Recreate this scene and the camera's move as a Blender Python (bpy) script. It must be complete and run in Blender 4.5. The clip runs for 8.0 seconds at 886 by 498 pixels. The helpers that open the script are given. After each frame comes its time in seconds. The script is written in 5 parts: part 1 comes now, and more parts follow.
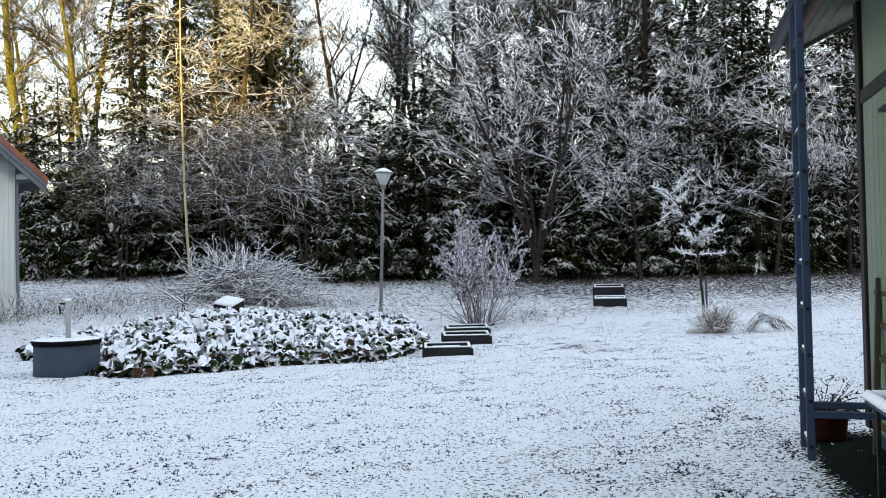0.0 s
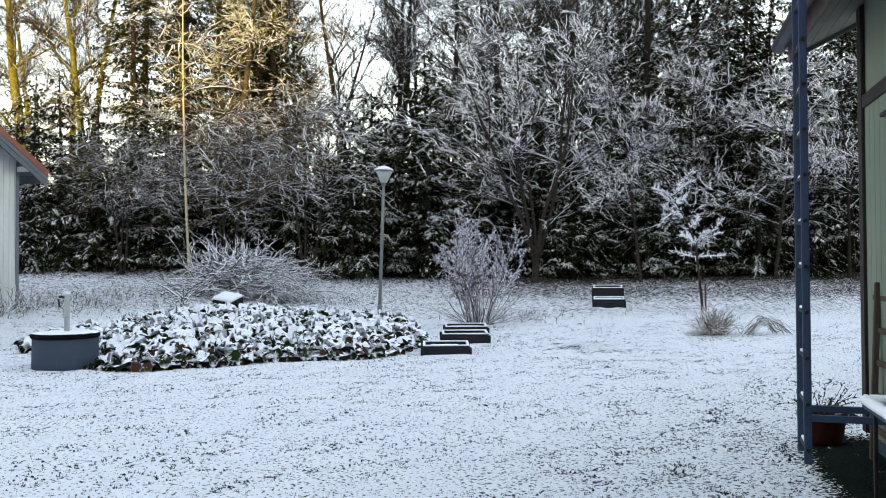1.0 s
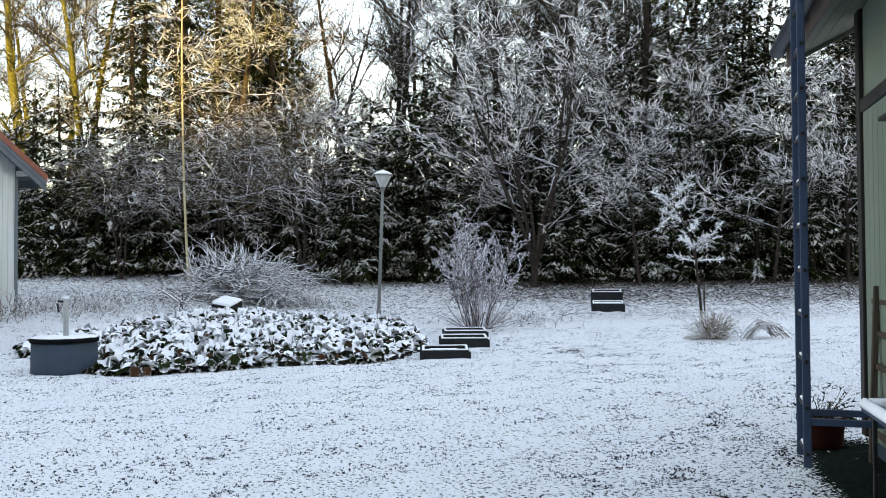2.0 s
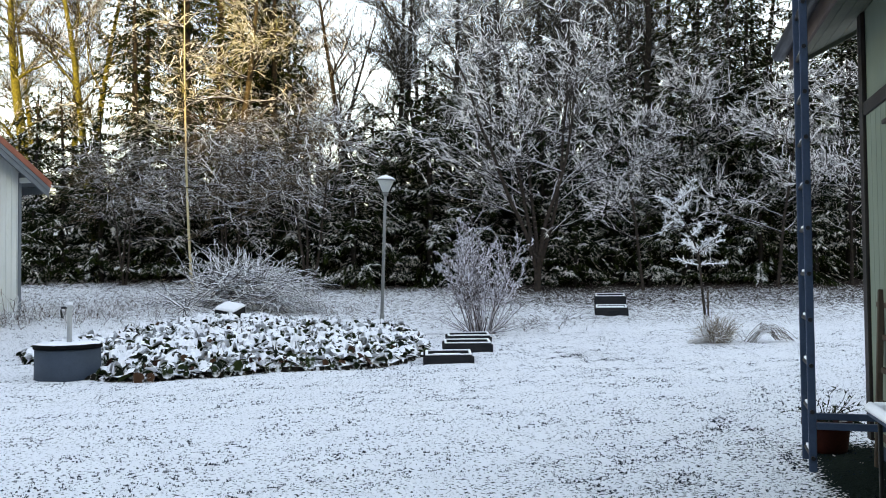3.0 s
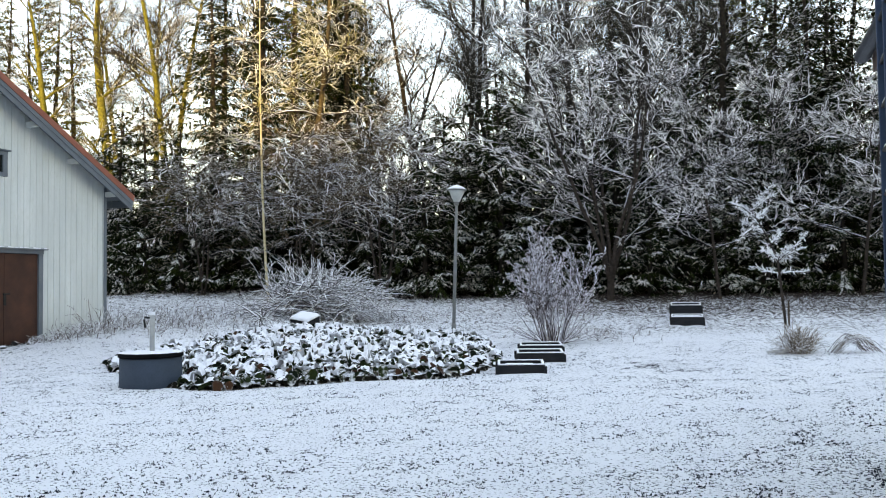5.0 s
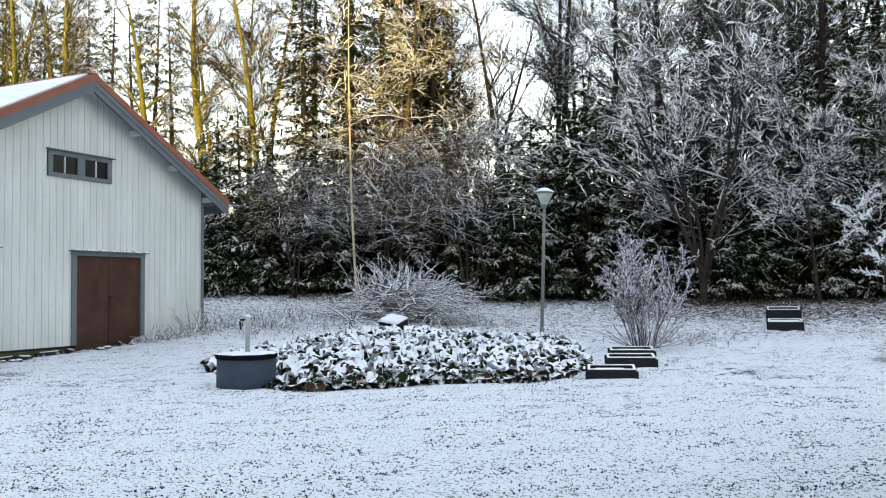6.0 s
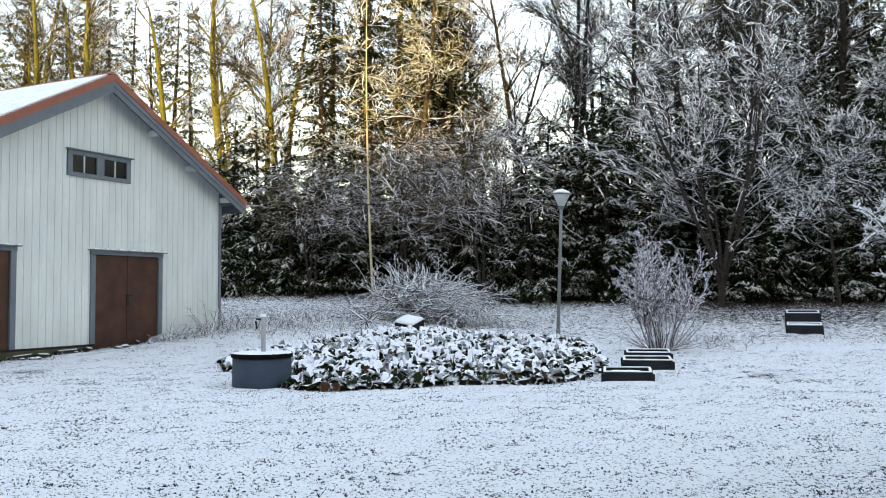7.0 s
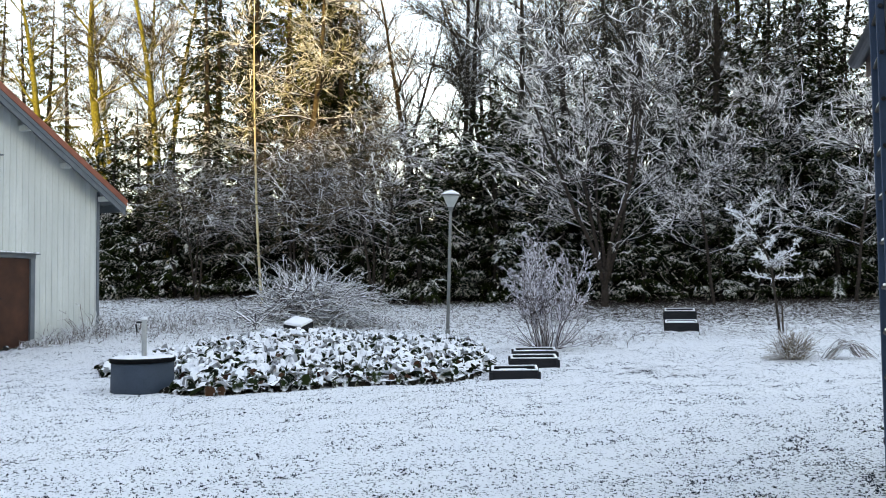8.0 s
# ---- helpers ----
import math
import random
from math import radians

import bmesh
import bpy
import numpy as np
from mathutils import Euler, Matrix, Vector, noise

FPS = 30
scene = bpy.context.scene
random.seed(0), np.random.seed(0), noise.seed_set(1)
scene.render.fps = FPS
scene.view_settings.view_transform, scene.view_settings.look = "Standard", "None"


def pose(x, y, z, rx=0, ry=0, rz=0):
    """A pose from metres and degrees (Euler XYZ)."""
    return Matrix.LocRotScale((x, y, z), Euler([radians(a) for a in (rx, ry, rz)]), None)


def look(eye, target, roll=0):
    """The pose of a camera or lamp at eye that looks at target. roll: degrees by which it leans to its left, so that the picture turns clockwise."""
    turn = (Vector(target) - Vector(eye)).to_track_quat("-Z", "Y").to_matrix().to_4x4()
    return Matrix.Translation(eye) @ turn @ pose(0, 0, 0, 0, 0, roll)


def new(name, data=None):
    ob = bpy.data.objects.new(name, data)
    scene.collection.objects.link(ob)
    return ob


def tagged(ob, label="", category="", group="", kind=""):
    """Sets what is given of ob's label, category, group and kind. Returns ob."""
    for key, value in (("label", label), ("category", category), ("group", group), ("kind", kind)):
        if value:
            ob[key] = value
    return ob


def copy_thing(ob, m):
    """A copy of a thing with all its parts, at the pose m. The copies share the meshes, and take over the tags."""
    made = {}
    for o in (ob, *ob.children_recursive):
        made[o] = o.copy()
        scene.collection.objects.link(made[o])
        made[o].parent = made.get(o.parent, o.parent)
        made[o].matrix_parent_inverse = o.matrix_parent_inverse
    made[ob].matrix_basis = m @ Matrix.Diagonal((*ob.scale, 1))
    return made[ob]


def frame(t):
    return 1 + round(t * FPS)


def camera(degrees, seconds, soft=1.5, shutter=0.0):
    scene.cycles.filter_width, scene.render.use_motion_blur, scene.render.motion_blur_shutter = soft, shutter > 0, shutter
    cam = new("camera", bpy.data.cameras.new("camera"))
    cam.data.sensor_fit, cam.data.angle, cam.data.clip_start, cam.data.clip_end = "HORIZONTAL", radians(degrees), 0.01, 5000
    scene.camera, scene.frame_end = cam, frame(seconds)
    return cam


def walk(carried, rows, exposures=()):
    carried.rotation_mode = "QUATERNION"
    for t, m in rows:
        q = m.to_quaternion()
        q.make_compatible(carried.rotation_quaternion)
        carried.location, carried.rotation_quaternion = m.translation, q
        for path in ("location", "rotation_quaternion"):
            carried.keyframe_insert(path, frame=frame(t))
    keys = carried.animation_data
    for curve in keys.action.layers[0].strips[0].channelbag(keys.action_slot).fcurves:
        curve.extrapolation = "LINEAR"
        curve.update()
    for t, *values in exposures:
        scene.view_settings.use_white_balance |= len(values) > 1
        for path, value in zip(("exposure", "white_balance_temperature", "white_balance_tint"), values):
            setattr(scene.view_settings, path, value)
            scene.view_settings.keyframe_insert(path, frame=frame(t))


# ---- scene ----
cam = camera(54.6, 8.0, soft=1.0)
PATH = [
    (0, pose(0.003, 0.003, 1.699, 91.31, 1.1, 0.04)),
    (0.5, pose(0.001, 0.005, 1.701, 91.17, 0.63, 0.01)),
    (1, pose(0.001, 0.001, 1.7, 91.21, 0.3, 0.0)),
    (1.5, pose(-0.003, -0.009, 1.698, 91.32, 0.3, -0.06)),
    (3, pose(-0.005, 0.001, 1.7, 91.81, 0.57, 0.12)),
    (3.5, pose(0.002, 0.001, 1.699, 91.87, 0.56, 0.68)),
    (4, pose(0.002, 0.0, 1.697, 92.01, 0.69, 1.27)),
    (4.2, pose(0.002, -0.002, 1.698, 92.09, 0.74, 1.67)),
    (5.3, pose(-0.019, -0.016, 1.714, 92.61, 0.75, 6.65)),
    (5.5, pose(-0.026, -0.017, 1.716, 92.68, 0.74, 7.94)),
    (5.7, pose(-0.034, -0.017, 1.716, 92.72, 0.73, 9.14)),
    (6, pose(-0.053, -0.01, 1.717, 92.74, 0.66, 10.6)),
    (6.5, pose(-0.087, 0.09, 1.723, 92.76, 0.41, 12.37)),
    (6.8, pose(-0.061, 0.052, 1.714, 92.80, 0.39, 12.46)),
    (7, pose(-0.029, 0.013, 1.705, 92.85, 0.32, 11.75)),
    (7.1, pose(-0.014, -0.001, 1.703, 92.88, 0.29, 10.78)),
    (7.3, pose(0.010, -0.015, 1.700, 92.88, 0.33, 8.40)),
    (7.4, pose(0.017, -0.017, 1.700, 92.87, 0.40, 7.15)),
    (7.5, pose(0.019, -0.018, 1.7, 92.86, 0.49, 5.95)),
    (7.7, pose(0.014, -0.010, 1.700, 92.85, 0.63, 4.33)),
    (7.8, pose(0.009, -0.002, 1.700, 92.85, 0.66, 3.91)),
    (8, pose(-0.003, 0.02, 1.7, 92.85, 0.67, 4.5)),
]
walk(cam, PATH, [(0.0, 2.66, 11200, 20), (8.0, 2.66, 11200, 20)])

# ---- light ----
SUN_ELEVATION, SUN_HEADING = 11.0, 4.0      # degrees; heading: the way the light travels, to the right of straight ahead
world = bpy.data.worlds.new("winter_sky")
scene.world = world
world.use_nodes = True
wn = world.node_tree.nodes
sky = wn.new("ShaderNodeTexSky")
sky.sky_type, sky.sun_disc = "NISHITA", False
sky.sun_elevation, sky.sun_rotation = radians(SUN_ELEVATION), radians(180 + SUN_HEADING)
sky.air_density, sky.dust_density, sky.ozone_density = 0.9, 0.1, 1.5
world.node_tree.links.new(sky.outputs[0], wn["Background"].inputs[0])
# thin high haze: brighter overhead than near the horizon
up = wn.new("ShaderNodeSeparateXYZ")
world.node_tree.links.new(wn.new("ShaderNodeTexCoord").outputs["Generated"], up.inputs[0])
haze = wn.new("ShaderNodeMapRange")
haze.inputs["From Min"].default_value, haze.inputs["From Max"].default_value = 0.05, 0.95
haze.inputs["To Min"].default_value, haze.inputs["To Max"].default_value = 0.085, 0.21
world.node_tree.links.new(up.outputs[2], haze.inputs["Value"])
world.node_tree.links.new(haze.outputs[0], wn["Background"].inputs[1])
sun = new("sun", bpy.data.lights.new("sun", "SUN"))
sun.data.energy, sun.data.angle, sun.data.color = 1.3, radians(0.6), (1.0, 0.92, 0.52)
sun.matrix_world = look((0, 0, 0), (math.sin(radians(SUN_HEADING)) * math.cos(radians(SUN_ELEVATION)),
                                    math.cos(radians(SUN_HEADING)) * math.cos(radians(SUN_ELEVATION)), -math.sin(radians(SUN_ELEVATION))))


# ---- materials ----
def material(name, rough=0.8, metal=0.0, gloss=0.5):
    mat = bpy.data.materials.new(name)
    mat.use_nodes = True
    bsdf = mat.node_tree.nodes["Principled BSDF"]
    bsdf.inputs["Roughness"].default_value, bsdf.inputs["Metallic"].default_value = rough, metal
    bsdf.inputs["Specular IOR Level"].default_value = gloss
    return mat, mat.node_tree.nodes, mat.node_tree.links, bsdf


def coords(nodes, links, stretch=(1, 1, 1), world_space=False):
    if world_space:
        out = nodes.new("ShaderNodeNewGeometry").outputs["Position"]
    else:
        out = nodes.new("ShaderNodeTexCoord").outputs["Object"]
    mp = nodes.new("ShaderNodeMapping")
    mp.inputs["Scale"].default_value = stretch
    links.new(out, mp.inputs["Vector"])
    return mp.outputs[0]


def noise_of(nodes, links, vec, scale, detail=4.0, rough=0.6):
    n = nodes.new("ShaderNodeTexNoise")
    n.inputs["Scale"].default_value, n.inputs["Detail"].default_value, n.inputs["Roughness"].default_value = scale, detail, rough
    links.new(vec, n.inputs["Vector"])
    return n.outputs["Fac"]


def ramp(nodes, links, fac, stops):
    r = nodes.new("ShaderNodeValToRGB")
    while len(r.color_ramp.elements) < len(stops):
        r.color_ramp.elements.new(0.5)
    for el, (p, c) in zip(r.color_ramp.elements, stops):
        el.position, el.color = p, (*(c if isinstance(c, tuple) else (c, c, c)), 1)
    links.new(fac, r.inputs[0])
    return r.outputs[0]


def mix(nodes, links, fac, a, b):
    m = nodes.new("ShaderNodeMix")
    m.data_type = "RGBA"
    for sock, val in ((m.inputs[0], fac), (m.inputs[6], a), (m.inputs[7], b)):
        if isinstance(val, tuple):
            sock.default_value = (*val, 1)
        elif isinstance(val, (int, float)):
            sock.default_value = val
        else:
            links.new(val, sock)
    return m.outputs[2]


def math_node(nodes, links, op, a, b):
    m = nodes.new("ShaderNodeMath")
    m.operation = op
    for sock, val in zip(m.inputs, (a, b)):
        if isinstance(val, (int, float)):
            sock.default_value = val
        else:
            links.new(val, sock)
    return m.outputs[0]


def bump(nodes, links, bsdf, height, strength, dist):
    b = nodes.new("ShaderNodeBump")
    b.inputs["Strength"].default_value, b.inputs["Distance"].default_value = strength, dist
    links.new(height, b.inputs["Height"])
    links.new(b.outputs[0], bsdf.inputs["Normal"])


SNOW = (0.9, 0.91, 0.93)


def worn(name, c1, c2, scale=6, stretch=(1, 1, 1), rough=0.75, metal=0.0, fine=60, bump_d=0.003, c3=None, gloss=0.3):
    """A painted, wooden or metal surface: two colours in broad stains, fine grain on top."""
    mat, nodes, links, bsdf = material(name, rough, metal, gloss)
    vec = coords(nodes, links, stretch)
    broad = noise_of(nodes, links, vec, scale, 5)
    grain = noise_of(nodes, links, vec, fine, 3)
    col = ramp(nodes, links, broad, [(0.3, c1), (0.7, c2)])
    col = mix(nodes, links, ramp(nodes, links, grain, [(0.5, 0.0), (0.8, 0.6)]), col, c3 or tuple(v * 0.6 for v in c1))
    links.new(col, bsdf.inputs["Base Color"])
    bump(nodes, links, bsdf, grain, 0.5, bump_d)
    return mat


def snowy(name, c1, c2, low, high, scale=8.0, amount=0.5, rough=0.85, snow=SNOW, by_object=False, patch=None, gloss=0.06, patchy=1.2):
    """Bark, needles or leaves with snow or rime lying where the surface looks up."""
    mat, nodes, links, bsdf = material(name, rough, 0.0, gloss)
    vec = coords(nodes, links, world_space=True)
    geo = nodes.new("ShaderNodeNewGeometry")
    sep = nodes.new("ShaderNodeSeparateXYZ")
    links.new(geo.outputs["Normal"], sep.inputs[0])
    n = noise_of(nodes, links, vec, scale, 3)
    s = math_node(nodes, links, "ADD", sep.outputs[2], math_node(nodes, links, "MULTIPLY", math_node(nodes, links, "SUBTRACT", n, 0.5), amount * 2))
    if patch:
        big = noise_of(nodes, links, vec, patch, 2)
        s = math_node(nodes, links, "ADD", s, math_node(nodes, links, "MULTIPLY", math_node(nodes, links, "SUBTRACT", big, 0.5), patchy))
    fac = ramp(nodes, links, math_node(nodes, links, "MULTIPLY_ADD", s, 0.5), [(0.5 + low / 2, 0.0), (0.5 + high / 2, 1.0)])
    fac.node.inputs[0].links[0].from_node.inputs[2].default_value = 0.5
    pick = geo.outputs["Random Per Island"]
    if by_object:
        pick = nodes.new("ShaderNodeObjectInfo").outputs["Random"]
    base = ramp(nodes, links, pick, [(0.0, c1), (1.0, c2)]) if by_object is not None else ramp(nodes, links, n, [(0.3, c1), (0.7, c2)])
    links.new(mix(nodes, links, fac, base, snow), bsdf.inputs["Base Color"])
    return mat


def rimmed(mat):
    """Hoar frost along the margin of a leaf."""
    nodes, links = mat.node_tree.nodes, mat.node_tree.links
    bsdf = nodes["Principled BSDF"]
    was = bsdf.inputs["Base Color"].links[0].from_socket
    reach = nodes.new("ShaderNodeVectorMath")
    reach.operation = "LENGTH"
    links.new(coords(nodes, links, (0.92, 1.12, 0)), reach.inputs[0])
    ragged = math_node(nodes, links, "MULTIPLY", noise_of(nodes, links, coords(nodes, links), 2.6, 3), 0.7)
    edge = ramp(nodes, links, math_node(nodes, links, "ADD", math_node(nodes, links, "MULTIPLY", reach.outputs["Value"], 0.62), ragged), [(0.9, 0.0), (1.0, 0.4)])
    links.new(mix(nodes, links, edge, was, SNOW), bsdf.inputs["Base Color"])


def ground_material():
    mat, nodes, links, bsdf = material("snowy_lawn", 0.95, 0.0, 0.02)
    vec = coords(nodes, links, world_space=True)
    n1 = noise_of(nodes, links, vec, 36, 2, 0.5)       # grass tips
    n2 = noise_of(nodes, links, vec, 1.1, 4, 0.6)      # thin and deep patches
    n3 = noise_of(nodes, links, vec, 110, 2)
    n4 = noise_of(nodes, links, vec, 9.0, 3, 0.65)      # clumps of withered growth on the bank
    leaf = nodes.new("ShaderNodeAttribute")
    leaf.attribute_name = "litter"
    s = math_node(nodes, links, "ADD", n1, math_node(nodes, links, "MULTIPLY", math_node(nodes, links, "SUBTRACT", n2, 0.5), 0.03))
    thin = nodes.new("ShaderNodeAttribute")
    thin.attribute_name = "thin"
    s = math_node(nodes, links, "ADD", s, math_node(nodes, links, "MULTIPLY", thin.outputs["Fac"], 0.22))
    clump = math_node(nodes, links, "MULTIPLY", math_node(nodes, links, "SUBTRACT", n4, 0.5), 1.25)
    s = math_node(nodes, links, "ADD", s, math_node(nodes, links, "MULTIPLY", leaf.outputs["Fac"], clump))
    fac = ramp(nodes, links, s, [(0.6, 0.0), (0.68, 1.0)])
    grass = ramp(nodes, links, n3, [(0.3, (0.004, 0.008, 0.006)), (0.7, (0.016, 0.025, 0.02))])
    brown = ramp(nodes, links, n3, [(0.35, (0.02, 0.015, 0.013)), (0.65, (0.085, 0.062, 0.054))])
    grass = mix(nodes, links, leaf.outputs["Fac"], grass, brown)
    snow = ramp(nodes, links, n2, [(0.3, (0.87, 0.88, 0.91)), (0.7, (0.91, 0.915, 0.93))])
    links.new(mix(nodes, links, fac, snow, grass), bsdf.inputs["Base Color"])
    bump(nodes, links, bsdf, s, 0.9, -0.05)
    return mat


M_GROUND = ground_material()
M_SNOW = worn("snow", (0.88, 0.89, 0.92), (0.92, 0.925, 0.94), 9, rough=0.9, fine=50, bump_d=0.01, c3=(0.84, 0.86, 0.9))
M_ROOFSNOW = worn("roof_snow", (0.86, 0.87, 0.9), (0.91, 0.92, 0.93), 3, (1, 0.5, 1), rough=0.9, fine=9, bump_d=0.03, c3=(0.6, 0.52, 0.52))
M_SPRUCE = snowy("spruce_needles", (0.005, 0.009, 0.003), (0.025, 0.036, 0.006), 0.8, 1.3, 10.0, 0.7, patch=1.6, patchy=2.0, snow=(0.84, 0.83, 0.79))
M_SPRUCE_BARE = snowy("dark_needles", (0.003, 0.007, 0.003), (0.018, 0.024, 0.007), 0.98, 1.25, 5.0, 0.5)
# lit copy of the dark needles: sunlight is put into the yellow-green
M_PINE = snowy("sun_tinted_needles", (0.025, 0.034, 0.006), (0.11, 0.115, 0.022), 0.95, 1.25, 5.0, 0.5)
M_BARK = snowy("dark_bark", (0.014, 0.011, 0.009), (0.04, 0.032, 0.025), 0.45, 0.85, 12.0, 0.4, by_object=None)
M_GREYBARK = snowy("grey_bark", (0.022, 0.017, 0.014), (0.06, 0.046, 0.04), 0.35, 0.8, 12.0, 0.5, by_object=None)
M_BOUGH = snowy("needled_boughs", (0.005, 0.006, 0.004), (0.015, 0.014, 0.009), 0.95, 1.2, 6.0, 0.4)
# moss on bark, its yellow raised in the colour for the low sun
M_MOSSBARK = snowy("sun_tinted_mossy_bark", (0.06, 0.055, 0.015), (0.2, 0.18, 0.04), 0.65, 1.0, 9.0, 0.4, by_object=None)
M_REDBARK = snowy("reddish_bark", (0.05, 0.035, 0.02), (0.12, 0.085, 0.045), 0.7, 1.1, 9.0, 0.4, by_object=None)
M_BIRCH = snowy("pale_birch_bark", (0.42, 0.33, 0.18), (0.6, 0.5, 0.32), 0.8, 1.1, 14.0, 0.3, by_object=None)
M_RIME = snowy("rimed_twigs", (0.02, 0.016, 0.015), (0.1, 0.09, 0.09), -0.35, 0.05, 2.2, 1.0, snow=(0.93, 0.91, 0.91))
M_RIMEBOUGH = snowy("rimed_boughs", (0.022, 0.017, 0.014), (0.06, 0.048, 0.042), 0.3, 0.8, 6.0, 0.5, by_object=None, snow=(0.82, 0.82, 0.87))
M_TWIG = snowy("bare_twigs", (0.016, 0.013, 0.01), (0.055, 0.047, 0.036), 0.2, 0.9, 4.0, 0.5)
# frosted twigs with the low sun's gold put into base and frost colours
M_GOLD = snowy("sun_tinted_frosted_twigs", (0.04, 0.037, 0.016), (0.26, 0.25, 0.11), -0.25, 0.35, 1.4, 0.6, snow=(0.8, 0.78, 0.72))
M_ARCH = snowy("arching_twigs", (0.04, 0.029, 0.02), (0.16, 0.115, 0.078), 0.12, 0.7, 1.6, 0.7, snow=(0.86, 0.85, 0.85))
M_BRUSH = snowy("brushwood", (0.014, 0.011, 0.011), (0.07, 0.056, 0.056), -0.2, 0.2, 3.0, 0.5)
M_SHRUB = snowy("frosted_shrub", (0.03, 0.021, 0.019), (0.14, 0.105, 0.1), -0.3, 0.35, 5.0, 0.5, snow=(0.84, 0.82, 0.88))
M_LEAF = snowy("bergenia_leaf", (0.003, 0.007, 0.002), (0.024, 0.038, 0.007), 0.5, 0.85, 14.0, 0.25, rough=0.6, by_object=True, gloss=0.1)
M_LEAF_BROWN = snowy("browned_leaf", (0.03, 0.009, 0.006), (0.08, 0.035, 0.018), 0.62, 0.8, 14.0, 0.25, rough=0.65, by_object=True, gloss=0.1)
M_LEAVES = snowy("bergenia_leaves", (0.004, 0.008, 0.003), (0.02, 0.03, 0.008), 0.7, 0.88, 14.0, 0.25, rough=0.65, gloss=0.1)
rimmed(M_LEAF)
rimmed(M_LEAF_BROWN)
M_UNDERLAY = snowy("dark_underlay", (0.005, 0.005, 0.004), (0.02, 0.016, 0.01), 0.75, 0.95, 9.0, 0.8, by_object=None)
M_STONE = snowy("fieldstone", (0.03, 0.03, 0.03), (0.09, 0.085, 0.08), 0.5, 0.8, 14.0, 0.5, by_object=None)
M_STRAW = snowy("dry_straw", (0.1, 0.07, 0.05), (0.36, 0.28, 0.21), -0.4, 0.4, 5.0, 0.6)
# grass, coloured bluish-dark to stand also for shade in the snow's pits
M_GRASS = snowy("grass_and_pit_shade", (0.006, 0.011, 0.017), (0.024, 0.038, 0.054), 0.85, 1.05, 20.0, 0.4)
M_WEED = snowy("withered_weeds", (0.05, 0.034, 0.028), (0.2, 0.15, 0.12), -0.2, 0.45, 6.0, 0.5)
M_FROSTWEED = snowy("frosted_weeds", (0.03, 0.02, 0.017), (0.16, 0.11, 0.09), -0.25, 0.25, 6.0, 0.5)
M_SHED = worn("white_shed_paint", (0.58, 0.61, 0.59), (0.72, 0.745, 0.725), 2.2, (1, 1, 0.25), 0.6, fine=30, bump_d=0.002, c3=(0.55, 0.57, 0.52))
M_GREYTRIM = worn("grey_trim_paint", (0.13, 0.152, 0.175), (0.165, 0.19, 0.21), 5, rough=0.6)
M_ROOFRED = worn("red_roof_edge", (0.3, 0.09, 0.06), (0.4, 0.13, 0.085), 3, rough=0.6, c3=(0.3, 0.12, 0.09))
M_DOOR = worn("brown_door_paint", (0.042, 0.015, 0.01), (0.095, 0.034, 0.021), 2.2, rough=0.55, c3=(0.035, 0.013, 0.009))
M_PLINTH = worn("mossy_concrete", (0.045, 0.05, 0.022), (0.12, 0.115, 0.06), 2.5, rough=0.9)
M_DARK = worn("dark_interior", (0.008, 0.008, 0.009), (0.016, 0.016, 0.017), 3, rough=0.5)
M_CONCRETE = worn("blue_grey_concrete", (0.04, 0.059, 0.082), (0.054, 0.077, 0.104), 3.0, rough=0.85, fine=45, c3=(0.035, 0.045, 0.06), gloss=0.15)
M_LID = worn("dark_lid", (0.003, 0.0035, 0.004), (0.008, 0.009, 0.01), 9, rough=0.9, gloss=0.05)
M_PIPE = worn("galvanised_pipe", (0.34, 0.35, 0.35), (0.46, 0.47, 0.46), 8, rough=0.5, metal=0.3)
M_LAMP = worn("lamp_grey_paint", (0.17, 0.175, 0.17), (0.23, 0.235, 0.23), 8, rough=0.5)
M_SHADE = worn("lamp_shade", (0.5, 0.52, 0.5), (0.6, 0.62, 0.58), 8, rough=0.4)
M_PLANTER = worn("dark_planter_wood", (0.008, 0.009, 0.012), (0.02, 0.02, 0.023), 6, (1, 4, 4), 0.8, c3=(0.01, 0.01, 0.01))
M_BOXDARK = worn("black_crate", (0.004, 0.0045, 0.005), (0.011, 0.011, 0.012), 6, rough=0.7)
M_BLUE = worn("blue_painted_steel", (0.02, 0.042, 0.08), (0.03, 0.06, 0.11), 5, rough=0.55, c3=(0.016, 0.03, 0.055))
M_HOUSE = worn("pale_green_wall", (0.15, 0.185, 0.14), (0.19, 0.23, 0.18), 2.5, (1, 1, 0.3), 0.7, c3=(0.16, 0.2, 0.15))
M_TRIM = worn("dark_brown_trim", (0.012, 0.009, 0.008), (0.025, 0.018, 0.016), 5, rough=0.6)
M_SOFFIT = worn("soffit_boards", (0.09, 0.098, 0.078), (0.13, 0.138, 0.11), 3, rough=0.75)
M_FASCIA = worn("faded_fascia", (0.07, 0.045, 0.04), (0.1, 0.068, 0.06), 5, rough=0.7)
M_GUTTER = worn("dark_gutter", (0.014, 0.018, 0.025), (0.028, 0.033, 0.043), 5, rough=0.5)
M_WOOD = worn("weathered_wood", (0.055, 0.04, 0.03), (0.11, 0.08, 0.062), 5, (1, 1, 0.2), 0.85, gloss=0.1)
M_POT = worn("terracotta_pot", (0.022, 0.0055, 0.004), (0.04, 0.01, 0.007), 7, rough=0.8, gloss=0.05)
M_SOIL = worn("bare_soil", (0.006, 0.007, 0.004), (0.02, 0.02, 0.012), 5, rough=0.95, fine=40, bump_d=0.02, gloss=0.1)
